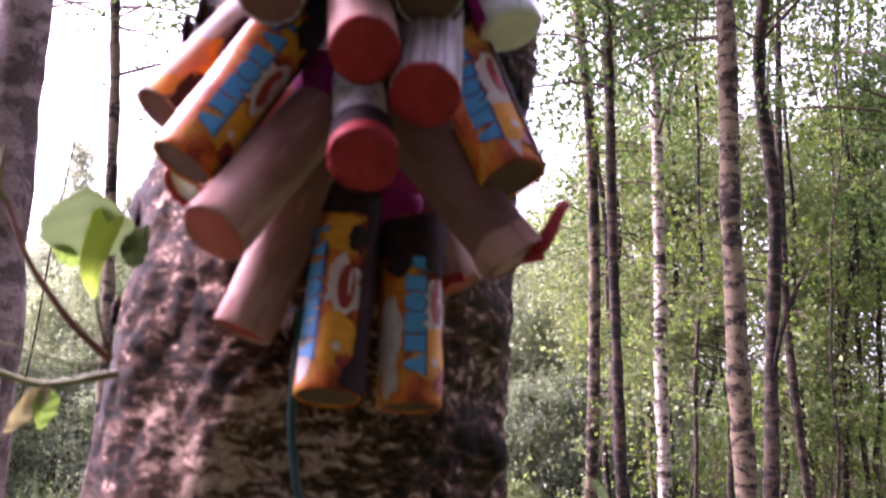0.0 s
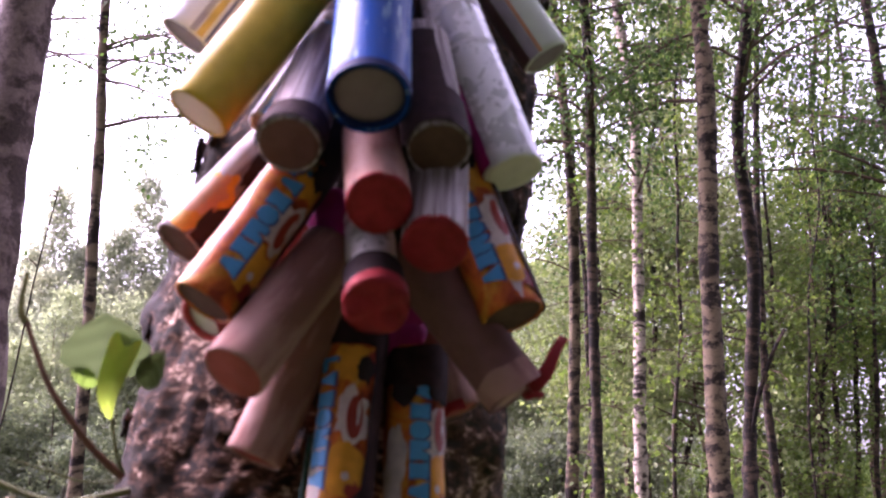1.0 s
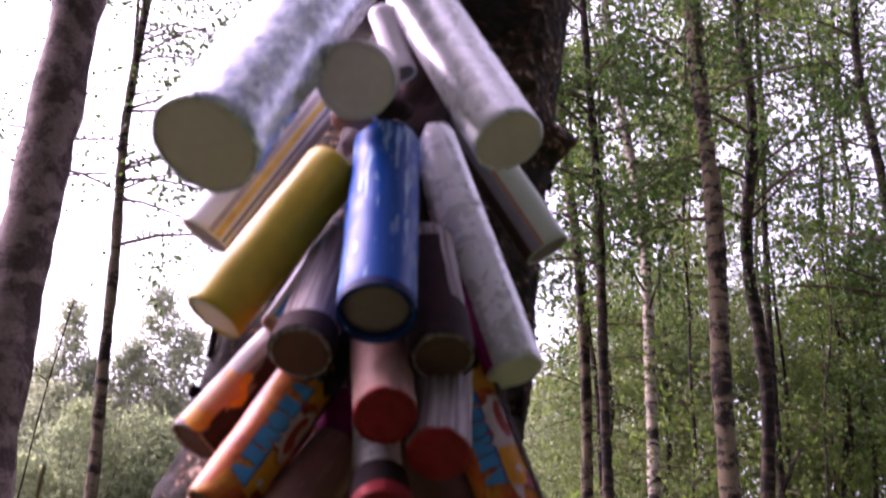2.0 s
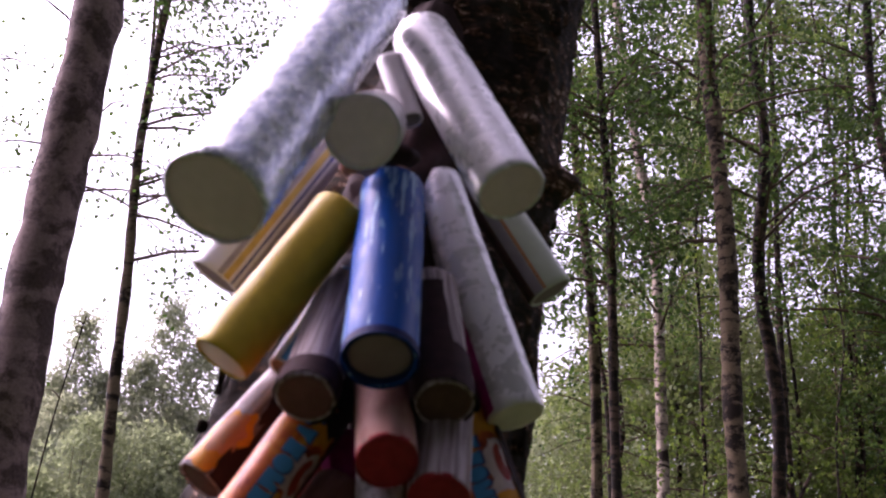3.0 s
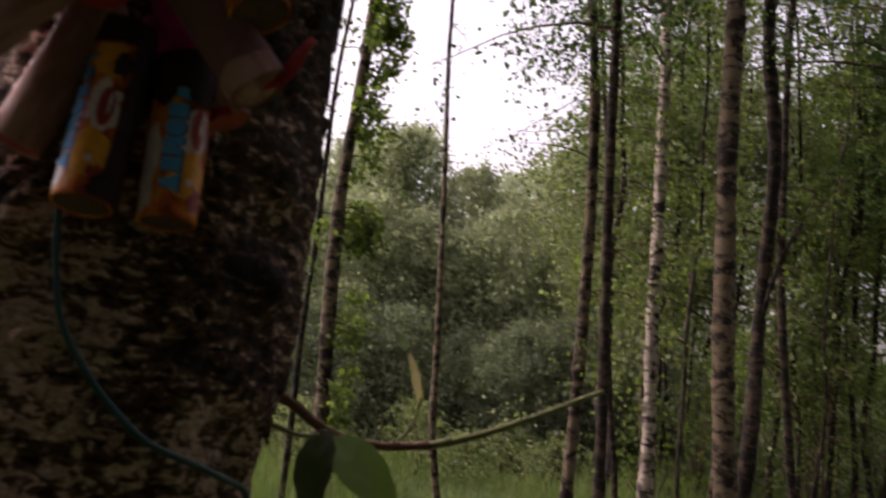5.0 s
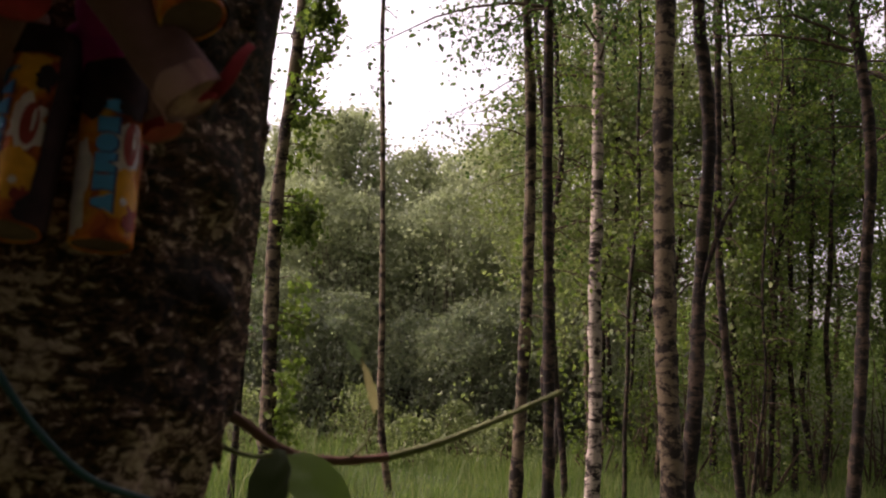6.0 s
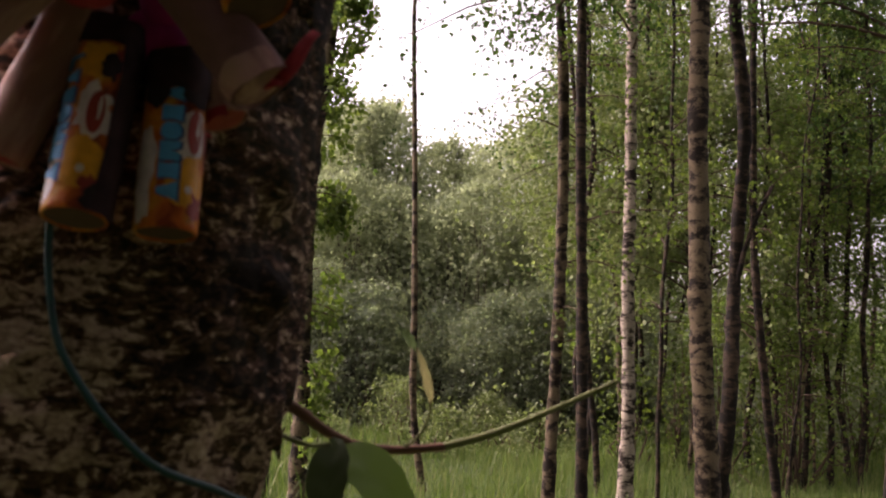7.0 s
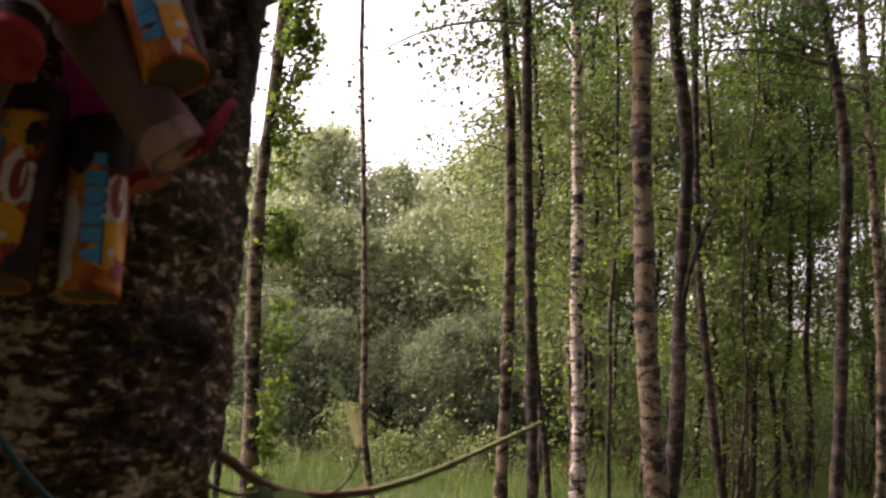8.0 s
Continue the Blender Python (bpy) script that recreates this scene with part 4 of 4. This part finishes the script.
        link("red_tongue", v, f, PRINT_RED, t)
    for a0, a1, z0, z1 in charred:
        v, f = wrap(r, z0, min(z1, length * 0.99), a0, a1, 0.004, a0 * 0.3, 0.0016, 22, 24)
        link("charred_paper", v, f, BURNT, t)
    for a0, a1, z0, z1 in scorch or ():
        v, f = blot(r, (z0 + z1) / 2, (a0 + a1) / 2, (z1 - z0) / 2, (a1 - a0) / 2, 0.0014, a0 * 0.1)
        link("scorch_mark", v, f, SCORCH, t)
    return t


def striped(end, inner, dia, stripes, body, label):
    t, r, length = tube(end, inner, dia, body, GREY, label)
    for m, a0, a1 in stripes:
        v, f = wrap(r, 0.001, length * 0.98, a0, a1, 0.0, a0, 0.0004 + 0.0001 * (a0 % 3), 8, 8)
        link("stripe", v, f, m, t)
    return t


def blue_tube(end, inner, dia):
    t, r, length = tube(end, inner, dia, BLUE, PLUG_BROWN, "blue foil tube with pale scuffs and a grey plug", cap_inset=0.004, cap_r=0.86)
    v, f = wrap(r, -0.0004, 0.005, 0, 360, 0.0, 1, 0.0005, 3, 40)
    link("rim_band", v, f, BLUE_EDGE, t)
    ring = Heap()
    for rr, z in ((0.98, 0.0), (0.84, 0.0012), (0.84, 0.006)):
        ring.add([(r * rr * math.cos(a), r * rr * math.sin(a), z) for a in np.arange(40) / 40 * 6.28319], [])
    link("rim", ring.verts(), [(i * 40 + j, i * 40 + (j + 1) % 40, (i + 1) * 40 + (j + 1) % 40, (i + 1) * 40 + j) for i in range(2) for j in range(40)], BLUE_EDGE, t)
    return t


def silver_tube(end, inner, dia):
    t, r, length = tube(end, inner, dia, SILVER_MATT, PLUG_PALE, "long silver paper tube with a magenta flank", cap_inset=0.0004, cap_r=0.98, dents=0.0002)
    v, f = wrap(r, 0.002, length * 0.5, -125, -38, 0.001, 5, 0.0005)
    link("magenta_strip", v, f, MAGENTA, t)
    for z in (0.45, 0.62):
        v, f = wrap(r, length * z, length * (z + 0.012), -80, 70, 0.0005, z, 0.0007, 2, 12)
        link("paper_seam", v, f, WHITE, t)
    return t


def half_tube(end, inner, dia):
    """A tube whose flame paper is torn away towards its upper half."""
    t, r, length = tube(end, inner, dia, KRAFT_LILAC, CLAY, "scorched tube with half of its golden paper torn off")
    v, f = blot(r, 0.022, -30, 0.021, 46, 0.0006, 2.3, 0.4)
    link("torn_flame_paper", v, f, PRINT_YELLOW, t)
    v, f = blot(r, 0.026, -28, 0.012, 30, 0.0009, 6.1, 0.5)
    link("orange_patch", v, f, STRIPE_ORANGE, t)
    for k, (zc, ac, hz, ha) in enumerate(((0.010, 64, 0.024, 66), (0.060, 62, 0.038, 54), (0.056, 0, 0.014, 12), (0.078, -35, 0.008, 16))):
        v, f = blot(r, zc, ac, hz, ha, 0.0011 + 0.0002 * k, 4.1 + 2 * k)
        link("scorch_mark", v, f, SCORCH, t)
    return t


def crumpled_tube(end, inner, dia):
    """A tube closed by crumpled red plastic, with a silver band above."""
    t, r, length = tube(end, inner, dia, SILVER_MATT, None, "tube closed with crumpled red plastic, silver above")
    v, f = plug(r * 1.26, -0.001, 0.002, seed=9, crumple=0.0035)
    link("crumpled_cap", v, f, RED, t, "crumpled red plastic cap")
    v, f = wrap(r * 1.22, -0.001, 0.006, 0, 360, 0.002, 8, 0.0006, 6, 40)
    link("red_sleeve", v, f, RED, t)
    v, f = wrap(r * 1.12, 0.004, 0.024, -170, 170, 0.001, 6, 0.0008, 10, 26)
    link("dark_band", v, f, SCORCH, t)
    return t


def torn_tube(end, inner, dia, strips):
    """A bare tube with torn red plastic at its mouth."""
    t, r, length = tube(end, inner, dia, KRAFT_BROWN, KRAFT, "bare brown tube with torn red plastic at its mouth")
    v, f = wrap(r, 0.0, 0.012, -120, 60, 0.004, 3, 0.0012)
    link("pale_scuff", v, f, KRAFT, t)
    back = t.matrix_world.inverted()
    for p0, p1, w in strips:
        a, b = np.array(back @ Vector(p0)), np.array(back @ Vector(p1))
        nrm = np.array((1.0, 0, 0))
        side = np.cross(b - a, nrm)
        side /= np.linalg.norm(side)
        pts = np.array([a + (b - a) * u + nrm * 0.003 * math.sin(u * 3) + side * 0.002 * math.sin(u * 5) for u in np.linspace(0, 1, 7)])
        q = np.linspace(-1, 1, 5)
        v = [p + side * w * k * (1 - 0.5 * i / 6) + nrm * 0.001 * math.sin(i + k) for i, p in enumerate(pts) for k in q]
        f = [(i * 5 + j, i * 5 + j + 1, (i + 1) * 5 + j + 1, (i + 1) * 5 + j) for i in range(6) for j in range(4)]
        ob = link("torn_red_strip", v, f, RED, t)
        sol = ob.modifiers.new("thick", "SOLIDIFY")
        sol.thickness = 0.0008
    return t


def tipped_tube(end, inner, dia):
    t, r, length = tube(end, inner, dia, KRAFT, PINK_RED, "pale cardboard tube with a red lip")
    v, f = wrap(r, -0.002, 0.004, -130, 20, 0.002, 4, 0.0006)
    link("red_lip", v, f, RED, t)
    return t


def scorched_tube(end, inner, dia, cap, label, burns):
    """A pale paper tube darkened by burns, given as angles and stretches along it."""
    t, r, length = tube(end, inner, dia, KRAFT_LILAC, cap, label, cap_inset=0.0006)
    for i, (a0, a1, z0, z1) in enumerate(burns):
        v, f = wrap(r, z0 + 0.0008, min(z1, length * 0.98), a0, a1, 0.004, 3 + i * 2.7, 0.0012 + 0.0004 * i, 12, 24)
        link("burnt_paper", v, f, BURNT, t)
    return t


# spent tubes, from the top of the cluster down
tube((-0.1225, 0.5740, 1.7310), (-0.0815, 0.6900, 1.9170), 0.050, SILVER, PLUG_DULL, "thick tube in wrinkled silver foil with a grey plug", cap_r=0.96, dents=0.001)
tube((0.0105, 0.6560, 1.7750), (-0.0510, 0.7180, 1.9070), 0.038, SILVER_MATT, PLUG_DULL, "matt silver tube with a grey plug", cap_r=0.96, dents=0.0002)
tube((-0.0680, 0.6300, 1.7950), (-0.0745, 0.7080, 1.8400), 0.040, WHITE, GREY_LIGHT, "short white tube with a chipped grey plug", cap_inset=0.0004, cap_r=0.95)
tube((-0.0520, 0.7080, 1.8420), (-0.0700, 0.7160, 1.8890), 0.016, WHITE, GREY, "narrow glossy white tube behind a silver one")
striped((-0.1670, 0.7350, 1.7460), (-0.1100, 0.7440, 1.8440), 0.034, ((STRIPE_YELLOW, 2, 16), (STRIPE_BLUE, 24, 30), (STRIPE_GREY, 40, 95), (STRIPE_GREY, -12, 0)), WHITE, "white tube with yellow and navy stripes")
striped((0.0380, 0.7900, 1.7630), (-0.0420, 0.7910, 1.8850), 0.030, ((STRIPE_ORANGE, -6, 1), (STRIPE_GREY, -34, -7), (STRIPE_BROWN, -95, -35)), STRIPE_GREEN, "pale green tube with brown and orange stripes")
tube((-0.1430, 0.6900, 1.6850), (-0.0900, 0.7160, 1.7850), 0.0345, YELLOW, PLUG_PALE, "plain yellow paper tube with a grey plug")
blue_tube((-0.0510, 0.6450, 1.6780), (-0.0608, 0.7206, 1.8010), 0.0385)
silver_tube((0.0178, 0.7200, 1.6680), (-0.0390, 0.7600, 1.8250), 0.0325)
striped((-0.1120, 0.7080, 1.6850), (-0.0850, 0.7320, 1.7500), 0.020, ((PRINT_BLUE, -40, -10),), WHITE, "narrow white and blue tube between thicker ones")
scorched_tube((-0.0900, 0.6650, 1.6615), (-0.0860, 0.7460, 1.7560), 0.031, KRAFT_BROWN, "stained lilac paper tube with a dark band and brown plug", ((-140, 140, 0.0, 0.016),))
scorched_tube((-0.0195, 0.6700, 1.6630), (-0.0351, 0.7257, 1.7430), 0.031, CLAY, "half-scorched pale paper tube with a clay plug", ((-140, 140, 0.0, 0.030), (-140, 22, 0.0, 0.085)))
tube((-0.0440, 0.6500, 1.6300), (-0.0596, 0.7168, 1.6957), 0.0305, KRAFT, RED, "pinkish cardboard tube with a red plug", cap_inset=-0.0005, cap_r=1.0)
tube((-0.0190, 0.6630, 1.6150), (-0.0215, 0.7249, 1.6870), 0.031, KRAFT_LILAC, RED, "lilac paper tube with a red plug", cap_inset=-0.0005, cap_r=1.0)
half_tube((-0.1530, 0.7150, 1.6230), (-0.1092, 0.7517, 1.6988), 0.029)
flame_tube((-0.1270, 0.6750, 1.5860), (-0.0860, 0.7035, 1.6668), 0.031, "flame-printed tube with a blue word, slanting down", -8, 38, scorch=((48, 130, 0.0, 0.022), (52, 150, 0.03, 0.12), (-50, 160, 0.088, 0.125), (10, 60, 0.076, 0.09)))
flame_tube((0.0190, 0.7090, 1.5900), (-0.0116, 0.7338, 1.6679), 0.032, "flame-printed tube with a blue word and clay plug", -10, 45, pale=(10, 60), scorch=((-100, 60, 0.078, 0.12),), charred=((58, 140, 0.001, 0.09),))
crumpled_tube((-0.0440, 0.6600, 1.5860), (-0.0596, 0.7301, 1.6528), 0.0245)
tube((-0.1370, 0.7100, 1.5830), (-0.0895, 0.7616, 1.6470), 0.026, PINK_RED, WHITE, "open pink-edged tube showing its white lining", cap_inset=0.004)
tube((-0.1070, 0.6640, 1.5530), (-0.0750, 0.7140, 1.6230), 0.031, KRAFT, PINK_RED, "bare cardboard tube with a pale red plug", cap_inset=0.0004, cap_r=0.97)
torn_tube((0.0220, 0.7150, 1.5530), (-0.0375, 0.7251, 1.6264), 0.031, (((0.0280, 0.7150, 1.5560), (0.0470, 0.7200, 1.5820), 0.0045), ((0.0260, 0.7100, 1.5550), (0.0330, 0.7000, 1.5500), 0.003)))
tube((-0.1080, 0.7250, 1.5170), (-0.0760, 0.7410, 1.6050), 0.029, KRAFT, RED, "bare cardboard tube hanging low on the bark")
tipped_tube((-0.0080, 0.7650, 1.5470), (-0.0459, 0.7771, 1.6332), 0.026)
flame_tube((-0.0640, 0.7170, 1.4870), (-0.0620, 0.7450, 1.5880), 0.0315, "flame-printed tube with a blue word, hanging lowest", -52, 8, pale=(-85, -30), scorch=((4, 34, 0.068, 0.082), (14, 70, -0.004, 0.014)), charred=((33, 150, 0.001, 0.11), (-110, 120, 0.088, 0.112)))
flame_tube((-0.0280, 0.7420, 1.4840), (-0.0311, 0.7564, 1.5773), 0.0315, "flame-printed tube with a blue word and pale panel", 5, 48, pale=(-75, -18), scorch=((-50, 0, 0.062, 0.078), (20, 75, 0.064, 0.08)), charred=((-130, 130, 0.072, 0.1),))


def crumpled(half, deep, high, k, n, seed, lean=0.05):
    """A crumpled half column with its open side to the bark."""
    v, f = [], []
    for i in range(n + 1):
        u = i / n
        z = high * u
        s = math.sin(math.pi * (0.08 + 0.84 * u)) ** 0.6
        for j in range(k + 1):
            a = math.pi * (1.0 + j / k)
            q = 1 + 0.14 * noise.fractal(Vector((math.cos(a) * 3 + seed, math.sin(a) * 3, z * 38)), 0.8, 2.2, 4)
            v.append((half * s * math.cos(a) * q + lean * z, deep * s * math.sin(a) * q, z))
    for i in range(n):
        for j in range(k):
            f.append((i * (k + 1) + j, i * (k + 1) + j + 1, (i + 1) * (k + 1) + j + 1, (i + 1) * (k + 1) + j))
    return v, f


def tissue_core():
    """Added core the tubes are stuck into, coloured dark like the shaded gaps."""
    core = empty("gap_core", (-0.075, 0.835, 1.545))
    v, f = crumpled(0.05, 0.095, 0.44, 40, 46, 0)
    link("wad", v, f, GAP_DARK, core)
    for x, y, z, w, d, h in TUFTS:
        v, f = crumpled(w, d, h, 16, 14, x * 90, 0.0)
        ob = link("tissue_tuft", v, f, MAGENTA, core, "crumpled magenta tissue")
        ob.location = (x + 0.075, y - 0.835, z - 1.545)
    tagged(core, "added near-black core for the gaps, with magenta tissue between firework tubes", "paper wad")


TUFTS = [(-0.076, 0.720, 1.626, 0.012, 0.01, 0.03), (-0.088, 0.748, 1.557, 0.016, 0.012, 0.034), (-0.035, 0.745, 1.590, 0.016, 0.012, 0.035), (-0.045, 0.752, 1.571, 0.018, 0.01, 0.03), (-0.002, 0.760, 1.704, 0.01, 0.02, 0.04), (-0.003, 0.775, 1.698, 0.012, 0.015, 0.04), (-0.104, 0.760, 1.685, 0.01, 0.01, 0.03)]
tissue_core()

for place, w, d, h, m, seed in (((-0.080, 0.700, 1.800), 0.012, 0.012, 0.014, KRAFT, 4), ((-0.057, 0.710, 1.811), 0.012, 0.012, 0.014, SCORCH, 7), ((-0.074, 0.720, 1.816), 0.01, 0.01, 0.012, WHITE, 9)):
    v, f = crumpled(w, d, h, 18, 14, seed, 0.0)
    scrap = link("paper_scrap", v, f, m)
    scrap.location = place
    tagged(scrap, "crumpled scrap of torn wrapping between the tubes", "paper scrap")


def ribbon(name, pts, widths, material, parent=None, label="", cup=0.0, normal=(0, -1, 0)):
    """A narrow curved sheet along a line, such as a torn strip."""
    p = np.asarray(pts, float)
    tan = np.gradient(p, axis=0)
    s = np.cross(tan, np.array(normal, float))
    s /= np.linalg.norm(s, axis=1)[:, None] + 1e-9
    nn = np.cross(s, tan)
    nn /= np.linalg.norm(nn, axis=1)[:, None] + 1e-9
    w = np.asarray(widths)[:, None]
    rows = [p + s * w * q + nn * cup * abs(q) * w for q in (-1, -0.5, 0, 0.5, 1)]
    v = np.stack(rows, 1).reshape(-1, 3)
    f = [(i * 5 + j, i * 5 + j + 1, (i + 1) * 5 + j + 1, (i + 1) * 5 + j) for i in range(len(p) - 1) for j in range(4)]
    ob = link(name, v, f, material, parent, label)
    sol = ob.modifiers.new("thick", "SOLIDIFY")
    sol.thickness = 0.0007
    return ob


def line_through(knots, steps=24):
    """A smooth line through a few knots."""
    k = np.asarray(knots, float)
    t = np.linspace(0, len(k) - 1, steps)
    out = []
    for x in t:
        i = min(int(x), len(k) - 2)
        u = x - i
        p0, p1, p2, p3 = k[max(i - 1, 0)], k[i], k[i + 1], k[min(i + 2, len(k) - 1)]
        out.append(0.5 * (2 * p1 + (p2 - p0) * u + (2 * p0 - 5 * p1 + 4 * p2 - p3) * u ** 2 + (3 * p1 - p0 - 3 * p2 + p3) * u ** 3))
    return np.array(out)


def on_bark(x, z, off=0.004):
    """A place on the front of the old birch."""
    dx = x - float(axis_x(z))
    return (x, float(axis_y(z)) - math.sqrt(max(0.0004, float(trunk_radius(z)) ** 2 - dx * dx)) - off, z)


def wire():
    w = Heap()
    knots = [on_bark(-0.080, 1.53, 0.02), on_bark(-0.084, 1.486, 0.006), on_bark(-0.082, 1.460, 0.004), on_bark(-0.075, 1.431, 0.004), on_bark(-0.063, 1.410, 0.004), on_bark(-0.047, 1.389, 0.004),
             on_bark(-0.027, 1.369, 0.004), on_bark(0.0, 1.353, 0.005), on_bark(0.012, 1.335, 0.006), on_bark(0.005, 1.29, 0.006)]
    pts = line_through(knots, 60)
    w.pipe(pts, np.full(60, 0.0021), 8)
    tagged(link("wire", w.verts(), w.f, CABLE), "thin dark green plastic wire hanging down the bark", "wire")


wire()


# ---- shoots growing out of the old birch ----
def broad_leaf(name, base, tip, width, parent, material, normal, lobes=0.0, cup=0.15, label=""):
    """A broad leaf with veins, wavy edge and a fold along its middle."""
    b, t = np.array(base, float), np.array(tip, float)
    d = t - b
    ln = np.linalg.norm(d)
    d /= ln
    s = np.cross(d, np.array(normal, float))
    s /= np.linalg.norm(s)
    n = np.cross(s, d)
    rows, cols = 16, 10
    v, f = [], []
    for i in range(rows + 1):
        u = i / rows
        w = width * (math.sin(math.pi * min(1, u ** 0.75)) ** 0.7) * (1 + lobes * math.sin(u * 26)) if 0 < u < 1 else 0.0006
        for j in range(cols + 1):
            q = 2 * j / cols - 1
            h = cup * abs(q) * w + 0.05 * ln * math.sin(u * 3) + 0.0005 * math.sin(u * 22 + abs(q) * 4)
            v.append(b + d * ln * u + s * w * q + n * h)
    for i in range(rows):
        for j in range(cols):
            f.append((i * (cols + 1) + j, i * (cols + 1) + j + 1, (i + 1) * (cols + 1) + j + 1, (i + 1) * (cols + 1) + j))
    return link(name, v, f, material, parent, label)


def stem(name, knots, r0, r1, material, parent, sides=8):
    h = Heap()
    pts = line_through(knots, 30)
    h.pipe(pts, np.linspace(r0, r1, 30) * (1 + 0.08 * np.sin(np.arange(30) * 2.1)), sides)
    return link(name, h.verts(), h.f, material, parent)


shoot = empty("leafy_shoot", (0, 0, 0))
stem("stem", [(-0.187, 0.768, 1.505), (-0.200, 0.760, 1.517), (-0.212, 0.755, 1.531), (-0.228, 0.750, 1.554), (-0.244, 0.750, 1.587)], 0.0023, 0.0014, STEM_RED, shoot)
stem("stem_tip", [(-0.2435, 0.750, 1.585), (-0.246, 0.748, 1.590), (-0.246, 0.747, 1.599), (-0.244, 0.745, 1.612)], 0.0021, 0.0012, STEM_GREEN, shoot)
stem("stem", [(-0.184, 0.770, 1.498), (-0.193, 0.760, 1.495), (-0.205, 0.755, 1.492), (-0.216, 0.752, 1.491), (-0.233, 0.750, 1.495), (-0.262, 0.746, 1.506)], 0.0022, 0.0015, STEM_GREEN, shoot)
stem("stem", [(-0.188, 0.766, 1.503), (-0.203, 0.756, 1.502), (-0.222, 0.750, 1.507), (-0.240, 0.746, 1.512)], 0.0008, 0.0005, STEM_GREEN, shoot)
stem("leaf_stalk", [(-0.187, 0.768, 1.507), (-0.188, 0.758, 1.516), (-0.189, 0.752, 1.526), (-0.1905, 0.749, 1.537)], 0.0010, 0.0009, STEM_GREEN, shoot)
broad_leaf("leaf", (-0.196, 0.752, 1.556), (-0.194, 0.736, 1.589), 0.0235, shoot, LEAF_DULL, (0.2, -1, -0.2), 0.05, 0.1, label="broad dull green leaf blade with a rusty spot")
folded_base = ribbon("leaf", line_through([(-0.1905, 0.748, 1.535), (-0.192, 0.745, 1.545), (-0.190, 0.743, 1.556), (-0.186, 0.742, 1.568), (-0.183, 0.744, 1.580)], 14), np.interp(np.linspace(0, 1, 14), (0, 0.25, 0.5, 0.7, 0.9, 1), (0.0008, 0.0048, 0.0068, 0.0075, 0.0085, 0.004)), LEAF_LIME, shoot, "bright yellow-green folded base of the leaf", 0.45, (0.2, -1, 0))
folded_base.modifiers.clear()
broad_leaf("leaf", (-0.202, 0.752, 1.552), (-0.214, 0.744, 1.564), 0.005, shoot, LEAF_BIG, (0.2, -1, -0.3), 0.04, 0.2)
broad_leaf("leaf", (-0.176, 0.752, 1.552), (-0.164, 0.744, 1.572), 0.008, shoot, LEAF_DEEP, (-0.2, -1, -0.2), 0.04, 0.2)
broad_leaf("leaf", (-0.2105, 0.752, 1.490), (-0.229, 0.746, 1.466), 0.0055, shoot, LEAF_DRY, (0.3, -1, 0.3), label="withered buff leaf")
broad_leaf("leaf", (-0.211, 0.753, 1.489), (-0.212, 0.747, 1.468), 0.0062, shoot, LEAF_BIG, (0.5, -1, 0.3))
broad_leaf("leaf", (-0.214, 0.753, 1.488), (-0.223, 0.748, 1.477), 0.005, shoot, LEAF_DRY, (0.2, -1, 0.5), label="curled yellowing leaf")
broad_leaf("leaf", (-0.238, 0.750, 1.494), (-0.243, 0.744, 1.465), 0.0075, shoot, LEAF_DRY, (-0.3, -1, 0.3), label="curled yellowing leaf")
tagged(shoot, "leafy shoot with a broad green leaf growing from the bark", "shoot")

branch = empty("green_branch", (0, 0, 0))
stem("stem", [(0.000, 0.900, 1.398), (0.017, 0.905, 1.389), (0.030, 0.910, 1.379), (0.049, 0.920, 1.369), (0.076, 0.930, 1.3655), (0.110, 0.945, 1.368)], 0.0040, 0.0028, STEM_RED, branch)
stem("stem_tip", [(0.108, 0.944, 1.3678), (0.140, 0.955, 1.377), (0.175, 0.970, 1.391), (0.230, 0.990, 1.416)], 0.0029, 0.0017, STEM_GREEN, branch)
stem("stem", [(0.004, 0.880, 1.378), (0.016, 0.872, 1.375), (0.030, 0.870, 1.372), (0.040, 0.878, 1.373)], 0.0018, 0.0012, STEM_GREEN, branch)
stem("leaf_stalk", [(0.080, 0.931, 1.3665), (0.090, 0.934, 1.374), (0.097, 0.936, 1.387), (0.099, 0.936, 1.400)], 0.0011, 0.0010, STEM_GREEN, branch)
broad_leaf("leaf", (0.099, 0.936, 1.396), (0.087, 0.934, 1.434), 0.0036, branch, LEAF_DRY, (0.6, -1, 0.2), label="narrow dry leaf")
broad_leaf("leaf", (0.087, 0.935, 1.432), (0.075, 0.932, 1.447), 0.0036, branch, LEAF_DULL, (0.6, -1, 0.2))
broad_leaf("leaf", (0.041, 0.885, 1.376), (0.046, 0.855, 1.322), 0.016, branch, LEAF_DEEP, (-0.5, -1, 0.1), 0.03, label="broad dark green leaf")
broad_leaf("leaf", (0.048, 0.888, 1.372), (0.098, 0.850, 1.328), 0.016, branch, LEAF_BIG, (0.3, -1, 0.5), 0.03)
tagged(branch, "curving green shoot with leaves growing from the bark", "shoot")
